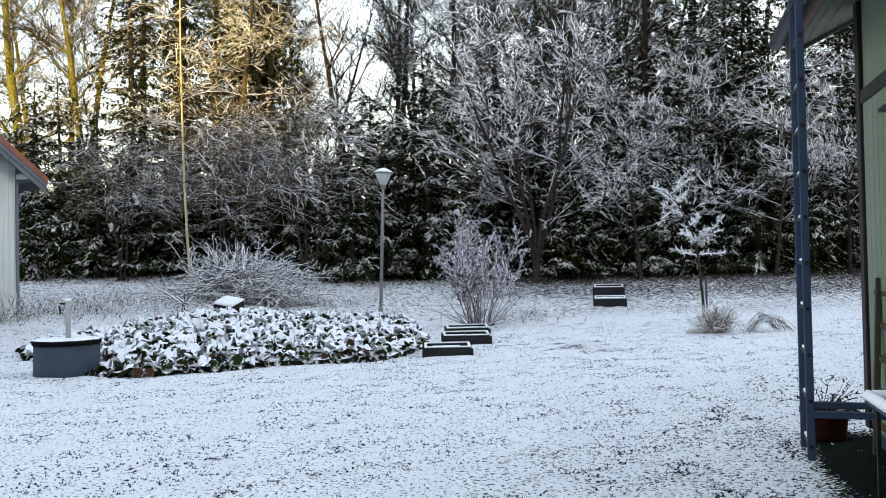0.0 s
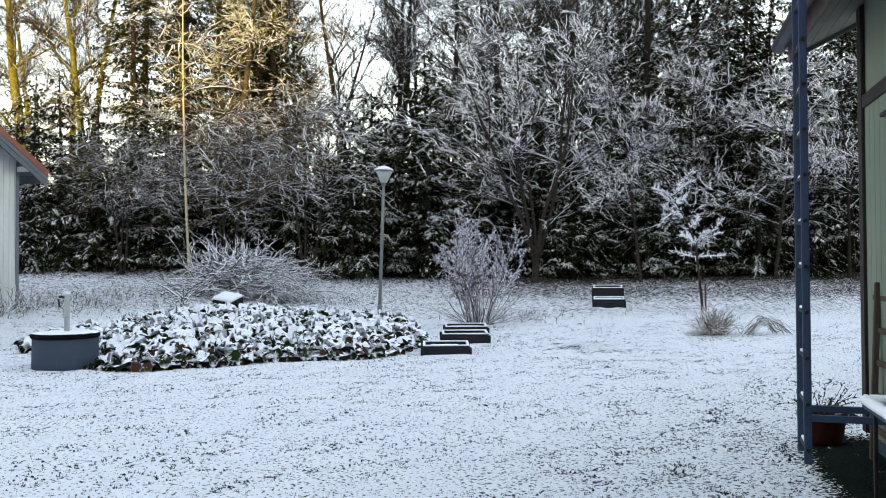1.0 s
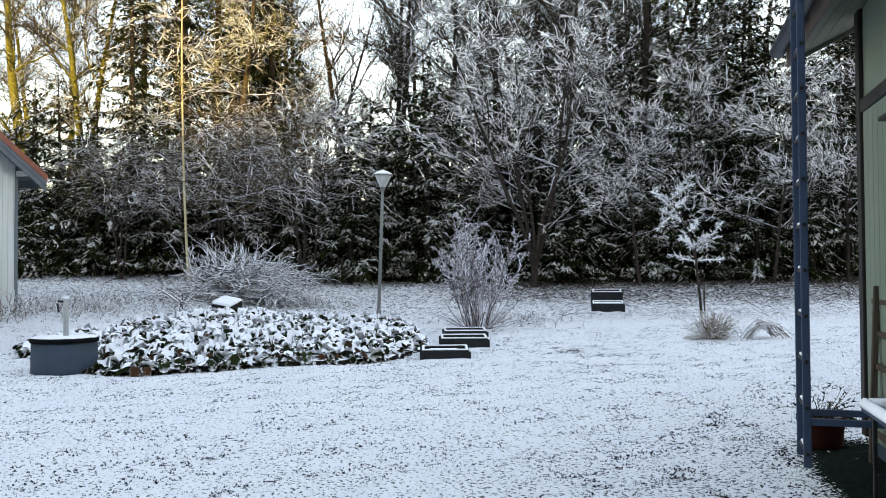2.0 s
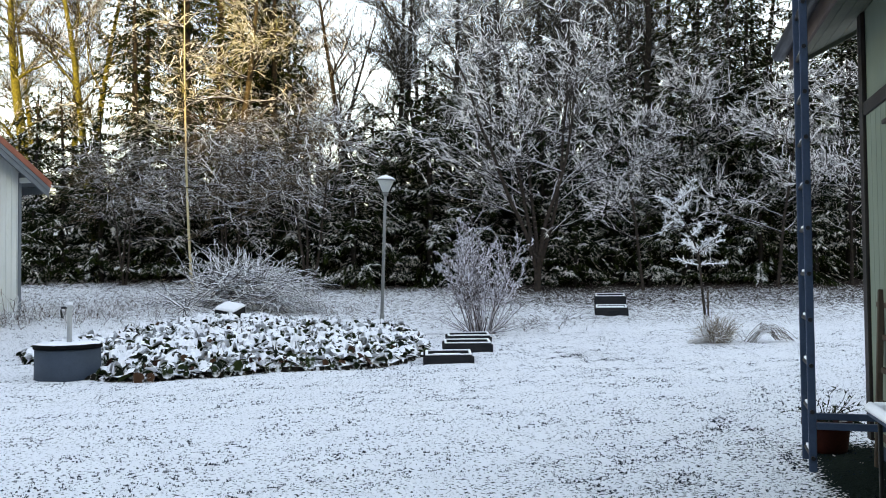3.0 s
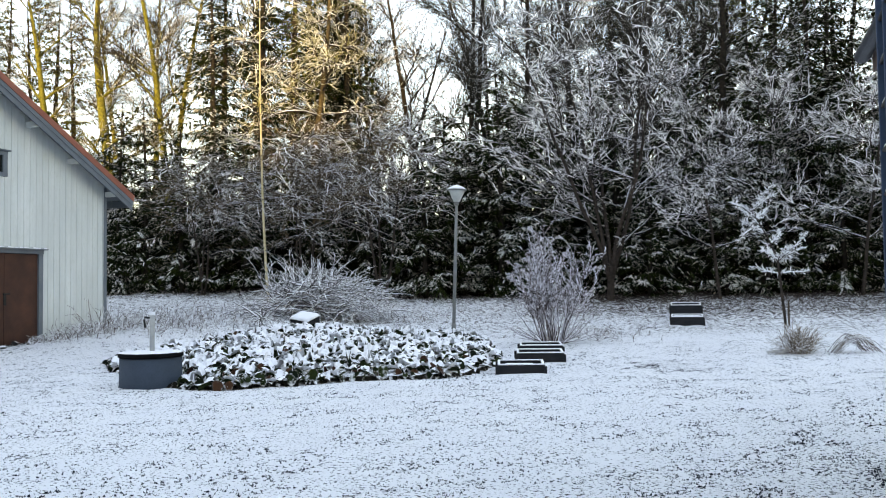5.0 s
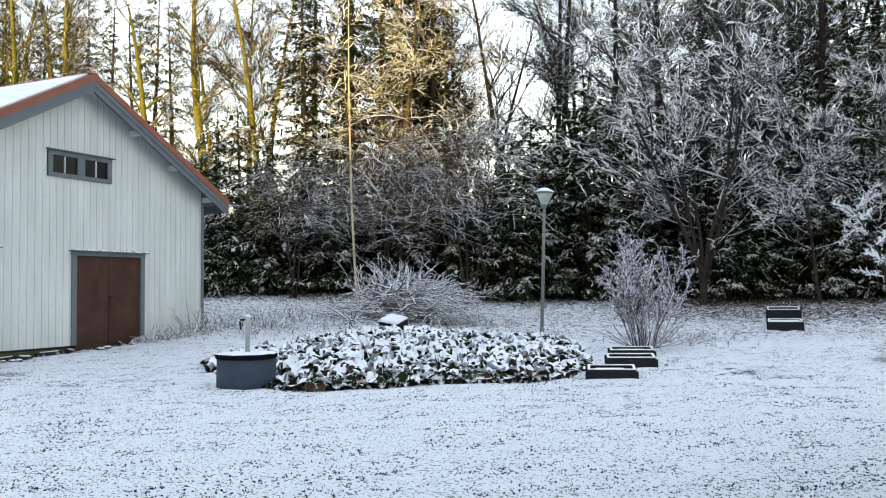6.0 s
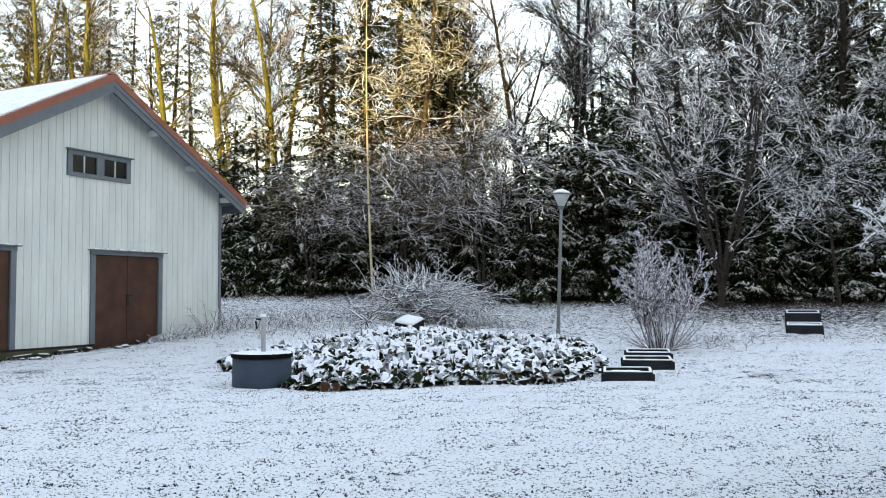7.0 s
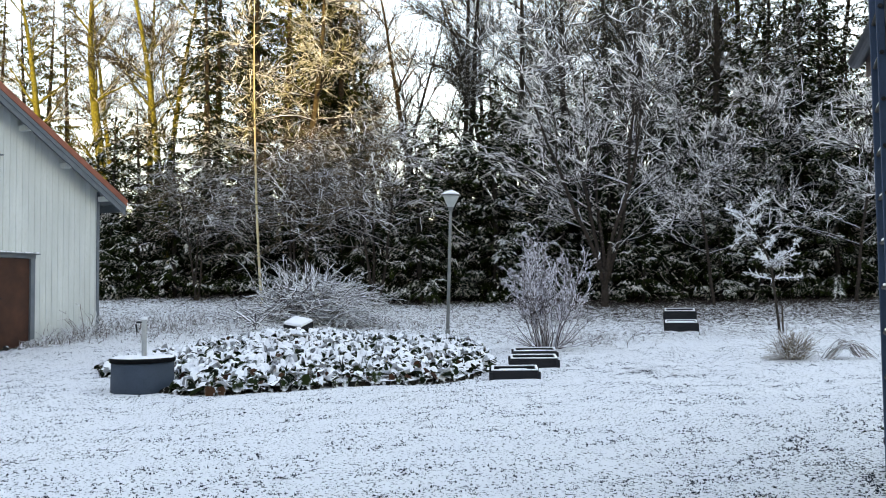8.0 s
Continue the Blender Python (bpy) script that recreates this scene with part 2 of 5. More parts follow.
M_GLASS, _n, _l, _b = material("window_glass", 0.12, 0.0, 0.2)
_b.inputs["Base Color"].default_value = (0.004, 0.005, 0.006, 1)
M_IRON = worn("black_iron", (0.015, 0.015, 0.015), (0.03, 0.03, 0.03), 9, rough=0.5, metal=0.5)


# ---- geometry helpers ----
def smooth(a, b, v):
    t = np.clip((v - a) / (b - a), 0, 1)
    return t * t * (3 - 2 * t)


def ground_z(x, y):
    """Height of the garden: level by the house, rising to the woods, higher towards the shed's far corner."""
    z = 0.3 + 0.3 * smooth(12.5, 23, y) + 0.78 * smooth(20.5, 33, y) + 0.3 * smooth(-2.5, -10, x) * smooth(17, 22.5, y) + 0.1 * smooth(-8, -10.5, x) * smooth(11, 14.5, y) * smooth(20, 17.5, y)
    return z + 0.02 * np.sin(x * 1.3 + 0.4 * y) + 0.02 * np.sin(0.9 * y - 0.5 * x)


def mesh_of(name, verts, faces, flat=True):
    me = bpy.data.meshes.new(name)
    me.from_pydata([tuple(v) for v in verts] if not isinstance(verts, np.ndarray) else verts.tolist(), [],
                   faces.tolist() if isinstance(faces, np.ndarray) else faces)
    if not flat:
        me.polygons.foreach_set("use_smooth", [True] * len(me.polygons))
    me.update()
    return me


def thing(name, at_pose, label, category, group="", kind=""):
    ob = new(name)
    ob.empty_display_size = 0.1
    ob.matrix_world = at_pose
    return tagged(ob, label, category, group, kind)


def solid(name, me, mat, parent=None, label="", m=None):
    ob = new(name, me)
    if mat and not me.materials:
        me.materials.append(mat)
    if m is not None:
        ob.matrix_basis = m
    if parent:
        ob.parent = parent
    return tagged(ob, label) if label else ob


def part(name, bm, mat, parent=None, label="", bevel=0.0, flat=True):
    if bevel:
        bmesh.ops.bevel(bm, geom=[e for e in bm.edges], offset=bevel, segments=1, affect="EDGES", clamp_overlap=True)
    bmesh.ops.recalc_face_normals(bm, faces=bm.faces)
    me = bpy.data.meshes.new(name)
    if not flat:
        for fc in bm.faces:
            fc.smooth = True
    bm.to_mesh(me)
    bm.free()
    return solid(name, me, mat, parent, label)


def box(bm, x0, x1, y0, y1, z0, z1, m=None):
    r = bmesh.ops.create_cube(bm, size=1, matrix=(m or Matrix()) @ Matrix.Translation(((x0 + x1) / 2, (y0 + y1) / 2, (z0 + z1) / 2)) @ Matrix.Diagonal((x1 - x0, y1 - y0, z1 - z0, 1)))
    return r["verts"]


def block(name, x0, x1, y0, y1, z0, z1, mat, parent=None, label="", bevel=0.004, m=None):
    bm = bmesh.new()
    box(bm, x0, x1, y0, y1, z0, z1, m)
    return part(name, bm, mat, parent, label, bevel)


def lathe(name, profile, mat, parent=None, label="", n=24, m=None):
    """A turned shape from (radius, height) pairs."""
    verts, faces = [], []
    for r, z in profile:
        for i in range(n):
            a = 2 * math.pi * i / n
            verts.append((r * math.cos(a), r * math.sin(a), z))
    for k in range(len(profile) - 1):
        for i in range(n):
            j = (i + 1) % n
            faces.append((k * n + i, k * n + j, (k + 1) * n + j, (k + 1) * n + i))
    faces.append(tuple(reversed(range(n))))
    faces.append(tuple((len(profile) - 1) * n + i for i in range(n)))
    me = mesh_of(name, verts, faces)
    me.polygons.foreach_set("use_smooth", [len(p.vertices) == 4 for p in me.polygons])
    return solid(name, me, mat, parent, label, m)


def prism(bm, outline, y0, y1):
    """An outline in x, z drawn out from y0 to y1."""
    a = [bm.verts.new((x, y0, z)) for x, z in outline]
    b = [bm.verts.new((x, y1, z)) for x, z in outline]
    n = len(outline)
    bm.faces.new(a)
    bm.faces.new(list(reversed(b)))
    for i in range(n):
        bm.faces.new((a[i], b[i], b[(i + 1) % n], a[(i + 1) % n]))


def tubes(segs, sides, steep=None):
    """Tapered prisms for rows of x0 y0 z0 x1 y1 z1 r0 r1."""
    s = np.asarray(segs, float)
    p0, p1, r0, r1 = s[:, :3], s[:, 3:6], s[:, 6], s[:, 7]
    d = p1 - p0
    d /= np.linalg.norm(d, axis=1, keepdims=True) + 1e-9
    steep = np.abs(d[:, 2]) > 0.9 if steep is None else steep
    ref = np.where(steep[:, None], [[1.0, 0.1, 0]], [[0.1, 0, 1.0]])
    u = np.cross(d, ref)
    u /= np.linalg.norm(u, axis=1, keepdims=True) + 1e-9
    w = np.cross(d, u)
    rings = []
    for p, r in ((p0, r0), (p1, r1)):
        for i in range(sides):
            a = 2 * math.pi * i / sides
            rings.append(p + (u * math.cos(a) + w * math.sin(a)) * r[:, None])
    v = np.stack(rings, 1).reshape(-1, 3)
    base = np.arange(len(s))[:, None] * 2 * sides
    f = [np.concatenate([base + i, base + (i + 1) % sides, base + sides + (i + 1) % sides, base + sides + i], 1) for i in range(sides)]
    return v, np.concatenate(f)


def tube_mesh(name, segs, sides, flat=False):
    """The same, with rings shared where one piece goes on from the last."""
    s = np.asarray(segs, float)
    on = np.zeros(len(s), bool)
    on[1:] = np.abs(s[1:, :3] - s[:-1, 3:6]).max(1) < 1e-6
    chain = np.cumsum(~on) - 1
    first = s[np.flatnonzero(~on)]
    steep = np.abs(first[:, 5] - first[:, 2]) > 0.75 * np.linalg.norm(first[:, 3:6] - first[:, :3], axis=1)
    v, f = tubes(s, sides, steep[chain])
    idx = np.arange(len(v)).reshape(len(s), 2, sides)
    idx[1:, 0][on[1:]] = idx[:-1, 1][on[1:]]
    used, back = np.unique(idx.reshape(-1)[f.reshape(-1)], return_inverse=True)
    return mesh_of(name, v[used], back.reshape(f.shape), flat)


def twig_mesh(name, segs, last):
    """Twigs: open three-sided tubes, the last `last` of them drawn out to a point."""
    s = np.asarray(segs, float)
    v, f = tubes(s, 3)
    v = v.reshape(len(s), 2, 3, 3)
    k = len(s) - last
    verts = v[:k].reshape(-1, 3)
    base = np.arange(k)[:, None] * 6
    quads = np.concatenate([base + [i, (i + 1) % 3, 3 + (i + 1) % 3, 3 + i] for i in range(3)])
    cones = np.concatenate([v[k:, 0], v[k:, 1].mean(1, keepdims=True)], 1).reshape(-1, 3)
    cb = np.arange(last)[:, None] * 4 + len(verts)
    tris = np.concatenate([cb + [i, (i + 1) % 3, 3] for i in range(3)])
    return mesh_of(name, np.concatenate([verts, cones]), quads.tolist() + tris.tolist())


def limb(rnd, p, d, length, r0, r1, steps, wobble, lift, out):
    """A bent, tapering branch; returns its points and ways."""
    pts = []
    p, d = Vector(p), Vector(d).normalized()
    for i in range(steps):
        d = (d + Vector((rnd.uniform(-1, 1), rnd.uniform(-1, 1), rnd.uniform(-1, 1))) * wobble + Vector((0, 0, lift))).normalized()
        q = p + d * (length / steps)
        a, b = r0 + (r1 - r0) * i / steps, r0 + (r1 - r0) * (i + 1) / steps
        out.append((*p, *q, a, b))
        pts.append((q.copy(), d.copy(), b))
        p = q
    return pts


def sprout(rng, segs, count, length, spread, lift, r, steps=2, low=0.0):
    """Many twigs from random places along segs."""
    s = np.asarray(segs, float)
    w = np.linalg.norm(s[:, 3:6] - s[:, :3], axis=1)
    i = rng.choice(len(s), count, p=w / w.sum())
    t = rng.random((count, 1))
    p = s[i, :3] * (1 - t) + s[i, 3:6] * t
    d = s[i, 3:6] - s[i, :3]
    d /= np.linalg.norm(d, axis=1, keepdims=True) + 1e-9
    d = d + rng.normal(0, spread, (count, 3)) + [0, 0, lift]
    d /= np.linalg.norm(d, axis=1, keepdims=True) + 1e-9
    ln = length * rng.uniform(0.45, 1.25, (count, 1))
    rows = []
    for k in range(steps):
        q = p + d * ln / steps
        a, b = r * (1 - 0.75 * k / steps), r * (1 - 0.75 * (k + 1) / steps)
        rows.append(np.concatenate([p, q, np.full((count, 1), a), np.full((count, 1), b)], 1))
        p = q
        d = d + rng.normal(0, 0.25, (count, 3)) + [0, 0, low]
        d /= np.linalg.norm(d, axis=1, keepdims=True) + 1e-9
    return np.concatenate(rows)


# ---- trees ----
def bare_tree(name, seed, height, r, m, label, bark, twig, stems=1, first=0.25, limbs=16, reach=0.35, rise=0.35, lean=(0, 0),
              twigs=(700, 5000), twig_r=(0.016, 0.012), twig_len=(1.1, 0.5), droop=0.0, wobble=0.07, fork=0.0, curl=0, curl_len=(0.3, 0.85), group="trees of the woods"):
    rnd, rng = random.Random(seed), np.random.default_rng(seed)
    tree = thing(name, m, label, "tree", group)
    boughs, curls = [], []
    if fork:
        bole = []
        limb(rnd, (0, 0, -0.15), (0.02, 0, 1), fork + 0.25, r * 1.7, r * 1.35, 5, 0.02, 0.0, bole)
        solid("trunk", tube_mesh("trunk", bole, 11), bark, tree)
    for s in range(stems):
        trunk = []
        a = 2 * math.pi * s / stems + rnd.uniform(-0.4, 0.4)
        tilt = 0.0 if stems == 1 else rnd.uniform(0.12, 0.32 if not fork else 0.5)
        d = Vector((math.cos(a) * tilt + lean[0], math.sin(a) * tilt + lean[1], 1))
        base = Vector((math.cos(a), math.sin(a), 0)) * (0 if stems == 1 else r * 0.8) + Vector((0, 0, fork - 0.1))
        pts = limb(rnd, base, d, (height - fork) * rnd.uniform(0.88, 1.05), r, r * 0.18, 14, wobble, 0.03, trunk)
        for k in range(limbs):
            h = first + (1 - first) * (k + rnd.random()) / limbs
            q, dd, rr = pts[min(13, int(h * 14))]
            ang = rnd.uniform(0, 2 * math.pi)
            ln = height * reach * (1.15 - 0.75 * h) * rnd.uniform(0.6, 1.2)
            out = Vector((math.cos(ang), math.sin(ang), rise + rnd.uniform(-0.15, 0.3)))
            sub = limb(rnd, q, out, ln, rr * 0.48, 0.012, 9, 0.17, droop, boughs)
            for j in (1, 3, 4, 5, 6, 7):
                q2, d2, r2 = sub[j]
                side = Vector((rnd.uniform(-1, 1), rnd.uniform(-1, 1), rnd.uniform(-0.3, 0.8)))
                side_way = limb(rnd, q2, d2 * 0.7 + side, ln * rnd.uniform(0.3, 0.55), max(r2 * 0.6, 0.013), 0.009, 5, 0.16, droop, boughs)
                for c in range(curl):
                    q3, d3, r3 = side_way[1 + c % 4]
                    side = Vector((rnd.uniform(-1, 1), rnd.uniform(-1, 1), rnd.uniform(-0.4, 0.9)))
                    limb(rnd, q3, d3 * 0.7 + side, rnd.uniform(*curl_len), 0.0115, 0.0075, 6, 0.3, droop, curls)
        solid("trunk" if stems == 1 else "stem", tube_mesh("trunk", trunk, 9), bark, tree)
    fine = sprout(rng, curls or boughs, twigs[0], twig_len[0], 0.4, droop * 2 + 0.05, twig_r[0], 2, droop)
    finer = sprout(rng, fine, twigs[1], twig_len[1], 0.5, droop * 2, twig_r[1], 1, droop)
    tagged(solid("branchwork", tube_mesh("branchwork", boughs, 4 if curl else 5), M_RIMEBOUGH if curl else bark, tree), kind="stuff")
    if curls:
        tagged(solid("twigwork", tube_mesh("twigwork", curls, 3, True), twig, tree), kind="stuff")
    tagged(solid("crown", twig_mesh("crown", np.concatenate([fine, finer]), len(finer)), twig, tree), kind="stuff")
    return tree


def spruce(name, seed, height, radius, m, label, needles, dense=1.0, low=0.25, group="spruces of the woods", gap=0.42, snow=0.22):
    rnd, rng = random.Random(seed), np.random.default_rng(seed)
    tree = thing(name, m, label, "spruce", group)
    trunk, spines = [], []
    limb(rnd, (0, 0, -0.1), (0, 0, 1), height + 0.1, 0.014 * height + 0.03, 0.015, 12, 0.012, 0.05, trunk)
    h = low
    while h < height - 0.15:
        n = rnd.randint(5, 7)
        for k in range(n):
            a = 2 * math.pi * k / n + rnd.uniform(-0.5, 0.5)
            ln = radius * (1 - h / height) ** 0.75 * rnd.uniform(0.6, 1.15) + 0.12
            out = Vector((math.cos(a), math.sin(a), 0.85 * h / height - 0.5 + rnd.uniform(-0.25, 0.25)))
            limb(rnd, (0, 0, h + rnd.uniform(-0.25, 0.25)), out, ln, 0.02, 0.006, 6, 0.12, rnd.uniform(-0.02, 0.1), spines)
        h += gap * rnd.uniform(0.7, 1.5)
    spines = np.asarray(spines)
    total = np.linalg.norm(spines[:, 3:6] - spines[:, :3], axis=1).sum()
    # flat sprays to both sides of every bough
    n_side = int(total * 14 * dense)
    w = np.linalg.norm(spines[:, 3:6] - spines[:, :3], axis=1)
    i = rng.choice(len(spines), n_side, p=w / w.sum())
    t = rng.random((n_side, 1))
    p = spines[i, :3] * (1 - t) + spines[i, 3:6] * t
    d = spines[i, 3:6] - spines[i, :3]
    d /= np.linalg.norm(d, axis=1, keepdims=True) + 1e-9
    across = np.cross(d, [0, 0, 1.0]) * rng.choice([-1.0, 1.0], (n_side, 1))
    d = d * 0.6 + across * rng.uniform(0.3, 1.0, (n_side, 1)) + rng.normal(0, 0.12, (n_side, 3)) + [0, 0, -0.22]
    d /= np.linalg.norm(d, axis=1, keepdims=True) + 1e-9
    reach = rng.uniform(0.14, 0.5, (n_side, 1)) * (0.55 + 0.45 * np.clip(1 - p[:, 2:3] / height, 0, 1))
    mid = p + d * reach * 0.55
    tip = mid + (d + [0, 0, -0.4]) * reach * 0.45
    one = np.ones((n_side, 1))
    side = np.concatenate([np.concatenate([p, mid, one * 0.01, one * 0.008], 1), np.concatenate([mid, tip, one * 0.008, one * 0.004], 1)])
    # each spray carries short narrow tufts of needles
    count = int(len(side) * 6.0)
    i = rng.integers(0, len(side), count)
    t = rng.random((count, 1))
    p = side[i, :3] * (1 - t) + side[i, 3:6] * t
    d = side[i, 3:6] - side[i, :3]
    d /= np.linalg.norm(d, axis=1, keepdims=True) + 1e-9
    d = d + rng.normal(0, 0.34, (count, 3)) * [1, 1, 0.5] + [0, 0, -0.12]
    d /= np.linalg.norm(d, axis=1, keepdims=True)
    ln = rng.uniform(0.08, 0.21, (count, 1))
    u = np.cross(d, [0, 0, 1.0])
    u /= np.linalg.norm(u, axis=1, keepdims=True) + 1e-9
    u += rng.normal(0, 0.25, (count, 3))
    wd = 0.008 + ln * 0.07
    verts = np.stack([p - u * wd, p + u * wd, p + d * ln + [0, 0, -0.02]], 1).reshape(-1, 3)
    faces = np.arange(count * 3).reshape(-1, 3)
    solid("trunk", tube_mesh("trunk", trunk, 8), M_BARK, tree)
    tagged(solid("branchwork", tube_mesh("branchwork", spines, 3, True), M_BOUGH, tree), kind="stuff")
    tagged(solid("crown", mesh_of("crown", verts, faces), needles, tree), kind="stuff")
    if snow:
        # snow lying in soft lumps on the outer boughs and sprays
        away = np.hypot(side[:, 3], side[:, 4]) / (radius * np.clip(1 - side[:, 5] / height, 0.05, 1) ** 0.75 + 0.1)
        lumps = 0.5 + 0.5 * np.sin(side[:, 0] * 2.3 + side[:, 2] * 1.7) * np.sin(side[:, 1] * 2.1 - side[:, 2] * 2.9)
        lie = side[(away > 0.45) & (rng.random(len(side)) < snow * 2.2 * lumps * smooth(0.4, 1.6, side[:, 2]))].copy()
        lie[:, [2, 5]] += 0.02
        lie[:, 6], lie[:, 7] = 0.016 * rng.uniform(0.4, 1.4, len(lie)), 0.008
        tagged(solid("snow_load", tube_mesh("snow_load", lie, 4), M_SNOW, tree, "white snow on the boughs"), kind="stuff")
    return tree


def stand(x, y, turn=0.0, scale=1.0):
    return Matrix.LocRotScale((x, y, float(ground_z(x, y)) - 0.03), Euler((0, 0, radians(turn))), (scale, scale, scale))


def copies(ob, places):
    for x, y, turn, sc in places:
        c = copy_thing(ob, stand(x, y, turn))
        c.scale = (sc, sc, sc)


# ---- ground ----
def build_ground():
    xs = np.concatenate([[-900, -300, -120, -60, -40], np.arange(-30, 30.01, 0.25), [40, 60, 120, 300, 900]])
    ys = np.concatenate([[-900, -300, -100, -40, -15, -6], np.arange(-2, 40.01, 0.25), [46, 60, 90, 150, 300, 1200]])
    X, Y = np.meshgrid(xs, ys)
    Z = ground_z(X, Y)
    rng = np.random.default_rng(3)
    inner = (np.abs(X) < 30) & (Y > -2) & (Y < 40)
    Z = Z + inner * rng.normal(0, 0.008, X.shape) + inner * smooth(19, 23, Y) * rng.normal(0, 0.035, X.shape)
    v = np.stack([X, Y, Z], -1).reshape(-1, 3)
    nx = len(xs)
    i, j = np.meshgrid(np.arange(nx - 1), np.arange(len(ys) - 1))
    a = (j * nx + i).reshape(-1, 1)
    me = mesh_of("ground", v, np.concatenate([a, a + 1, a + nx + 1, a + nx], 1), False)
    # where the snow lies thin: under the eaves, at the forest's foot, round the trodden patches
    thin = 0.95 * smooth(27.0, 30.5, v[:, 1]) + 0.14 * smooth(18.5, 22, v[:, 1])
    d = (v[:, 0] - 1.45 - 0.25 * v[:, 1])
    thin += 3.0 * smooth(-0.45, -0.05, d) * smooth(7.3, 6.5, v[:, 1]) + 0.85 * smooth(22.8, 26, v[:, 1]) * smooth(-1, 3, v[:, 0])
    # bare, dirty strip along the shed's foot
    wu = (v[:, 0] + 10.25) * 0.25 + (v[:, 1] - 20.6) * 0.968
    wo = (v[:, 0] + 10.25) * 0.968 - (v[:, 1] - 20.6) * 0.25
    thin += 1.4 * np.exp(-(((wo - 0.1) / 0.22) ** 2)) * smooth(0.5, -0.5, wu) * smooth(-9, -8, wu)
    # darkening towards the house: its shade put into the ground as thinner snow
    thin += 0.14 * smooth(9.5, 4.5, v[:, 1]) * (0.35 + smooth(-0.5, 2.2, v[:, 0]))
    for px, py, rr, amt in THIN:
        thin += amt * np.exp(-(((v[:, 0] - px) / rr) ** 2 + ((v[:, 1] - py) / rr) ** 2))
    me.attributes.new("thin", "FLOAT", "POINT").data.foreach_set("value", thin)
    me.attributes.new("litter", "FLOAT", "POINT").data.foreach_set("value", smooth(18.5, 22, v[:, 1]))
    tagged(solid("ground", me, M_GROUND), "snow-dusted lawn with grass tips showing through", "ground", kind="structure")


THIN = [(2.5, 14.8, 0.4, 0.25), (1.6, 5.7, 0.3, 0.2), (2.55, 7.2, 0.4, 0.2), (-0.75, 5.8, 0.3, 0.2), (0.3, 5.7, 0.25, 0.2), (-10.3, 13.3, 0.25, 1.0)]
# footprints across the lawn towards the shed
THIN += [(-7.28 + 0.45 * k + 0.14 * (k % 2), 10.83 - 0.74 * k + 0.1 * (k % 2), 0.16, 0.3) for k in range(8)]
build_ground()


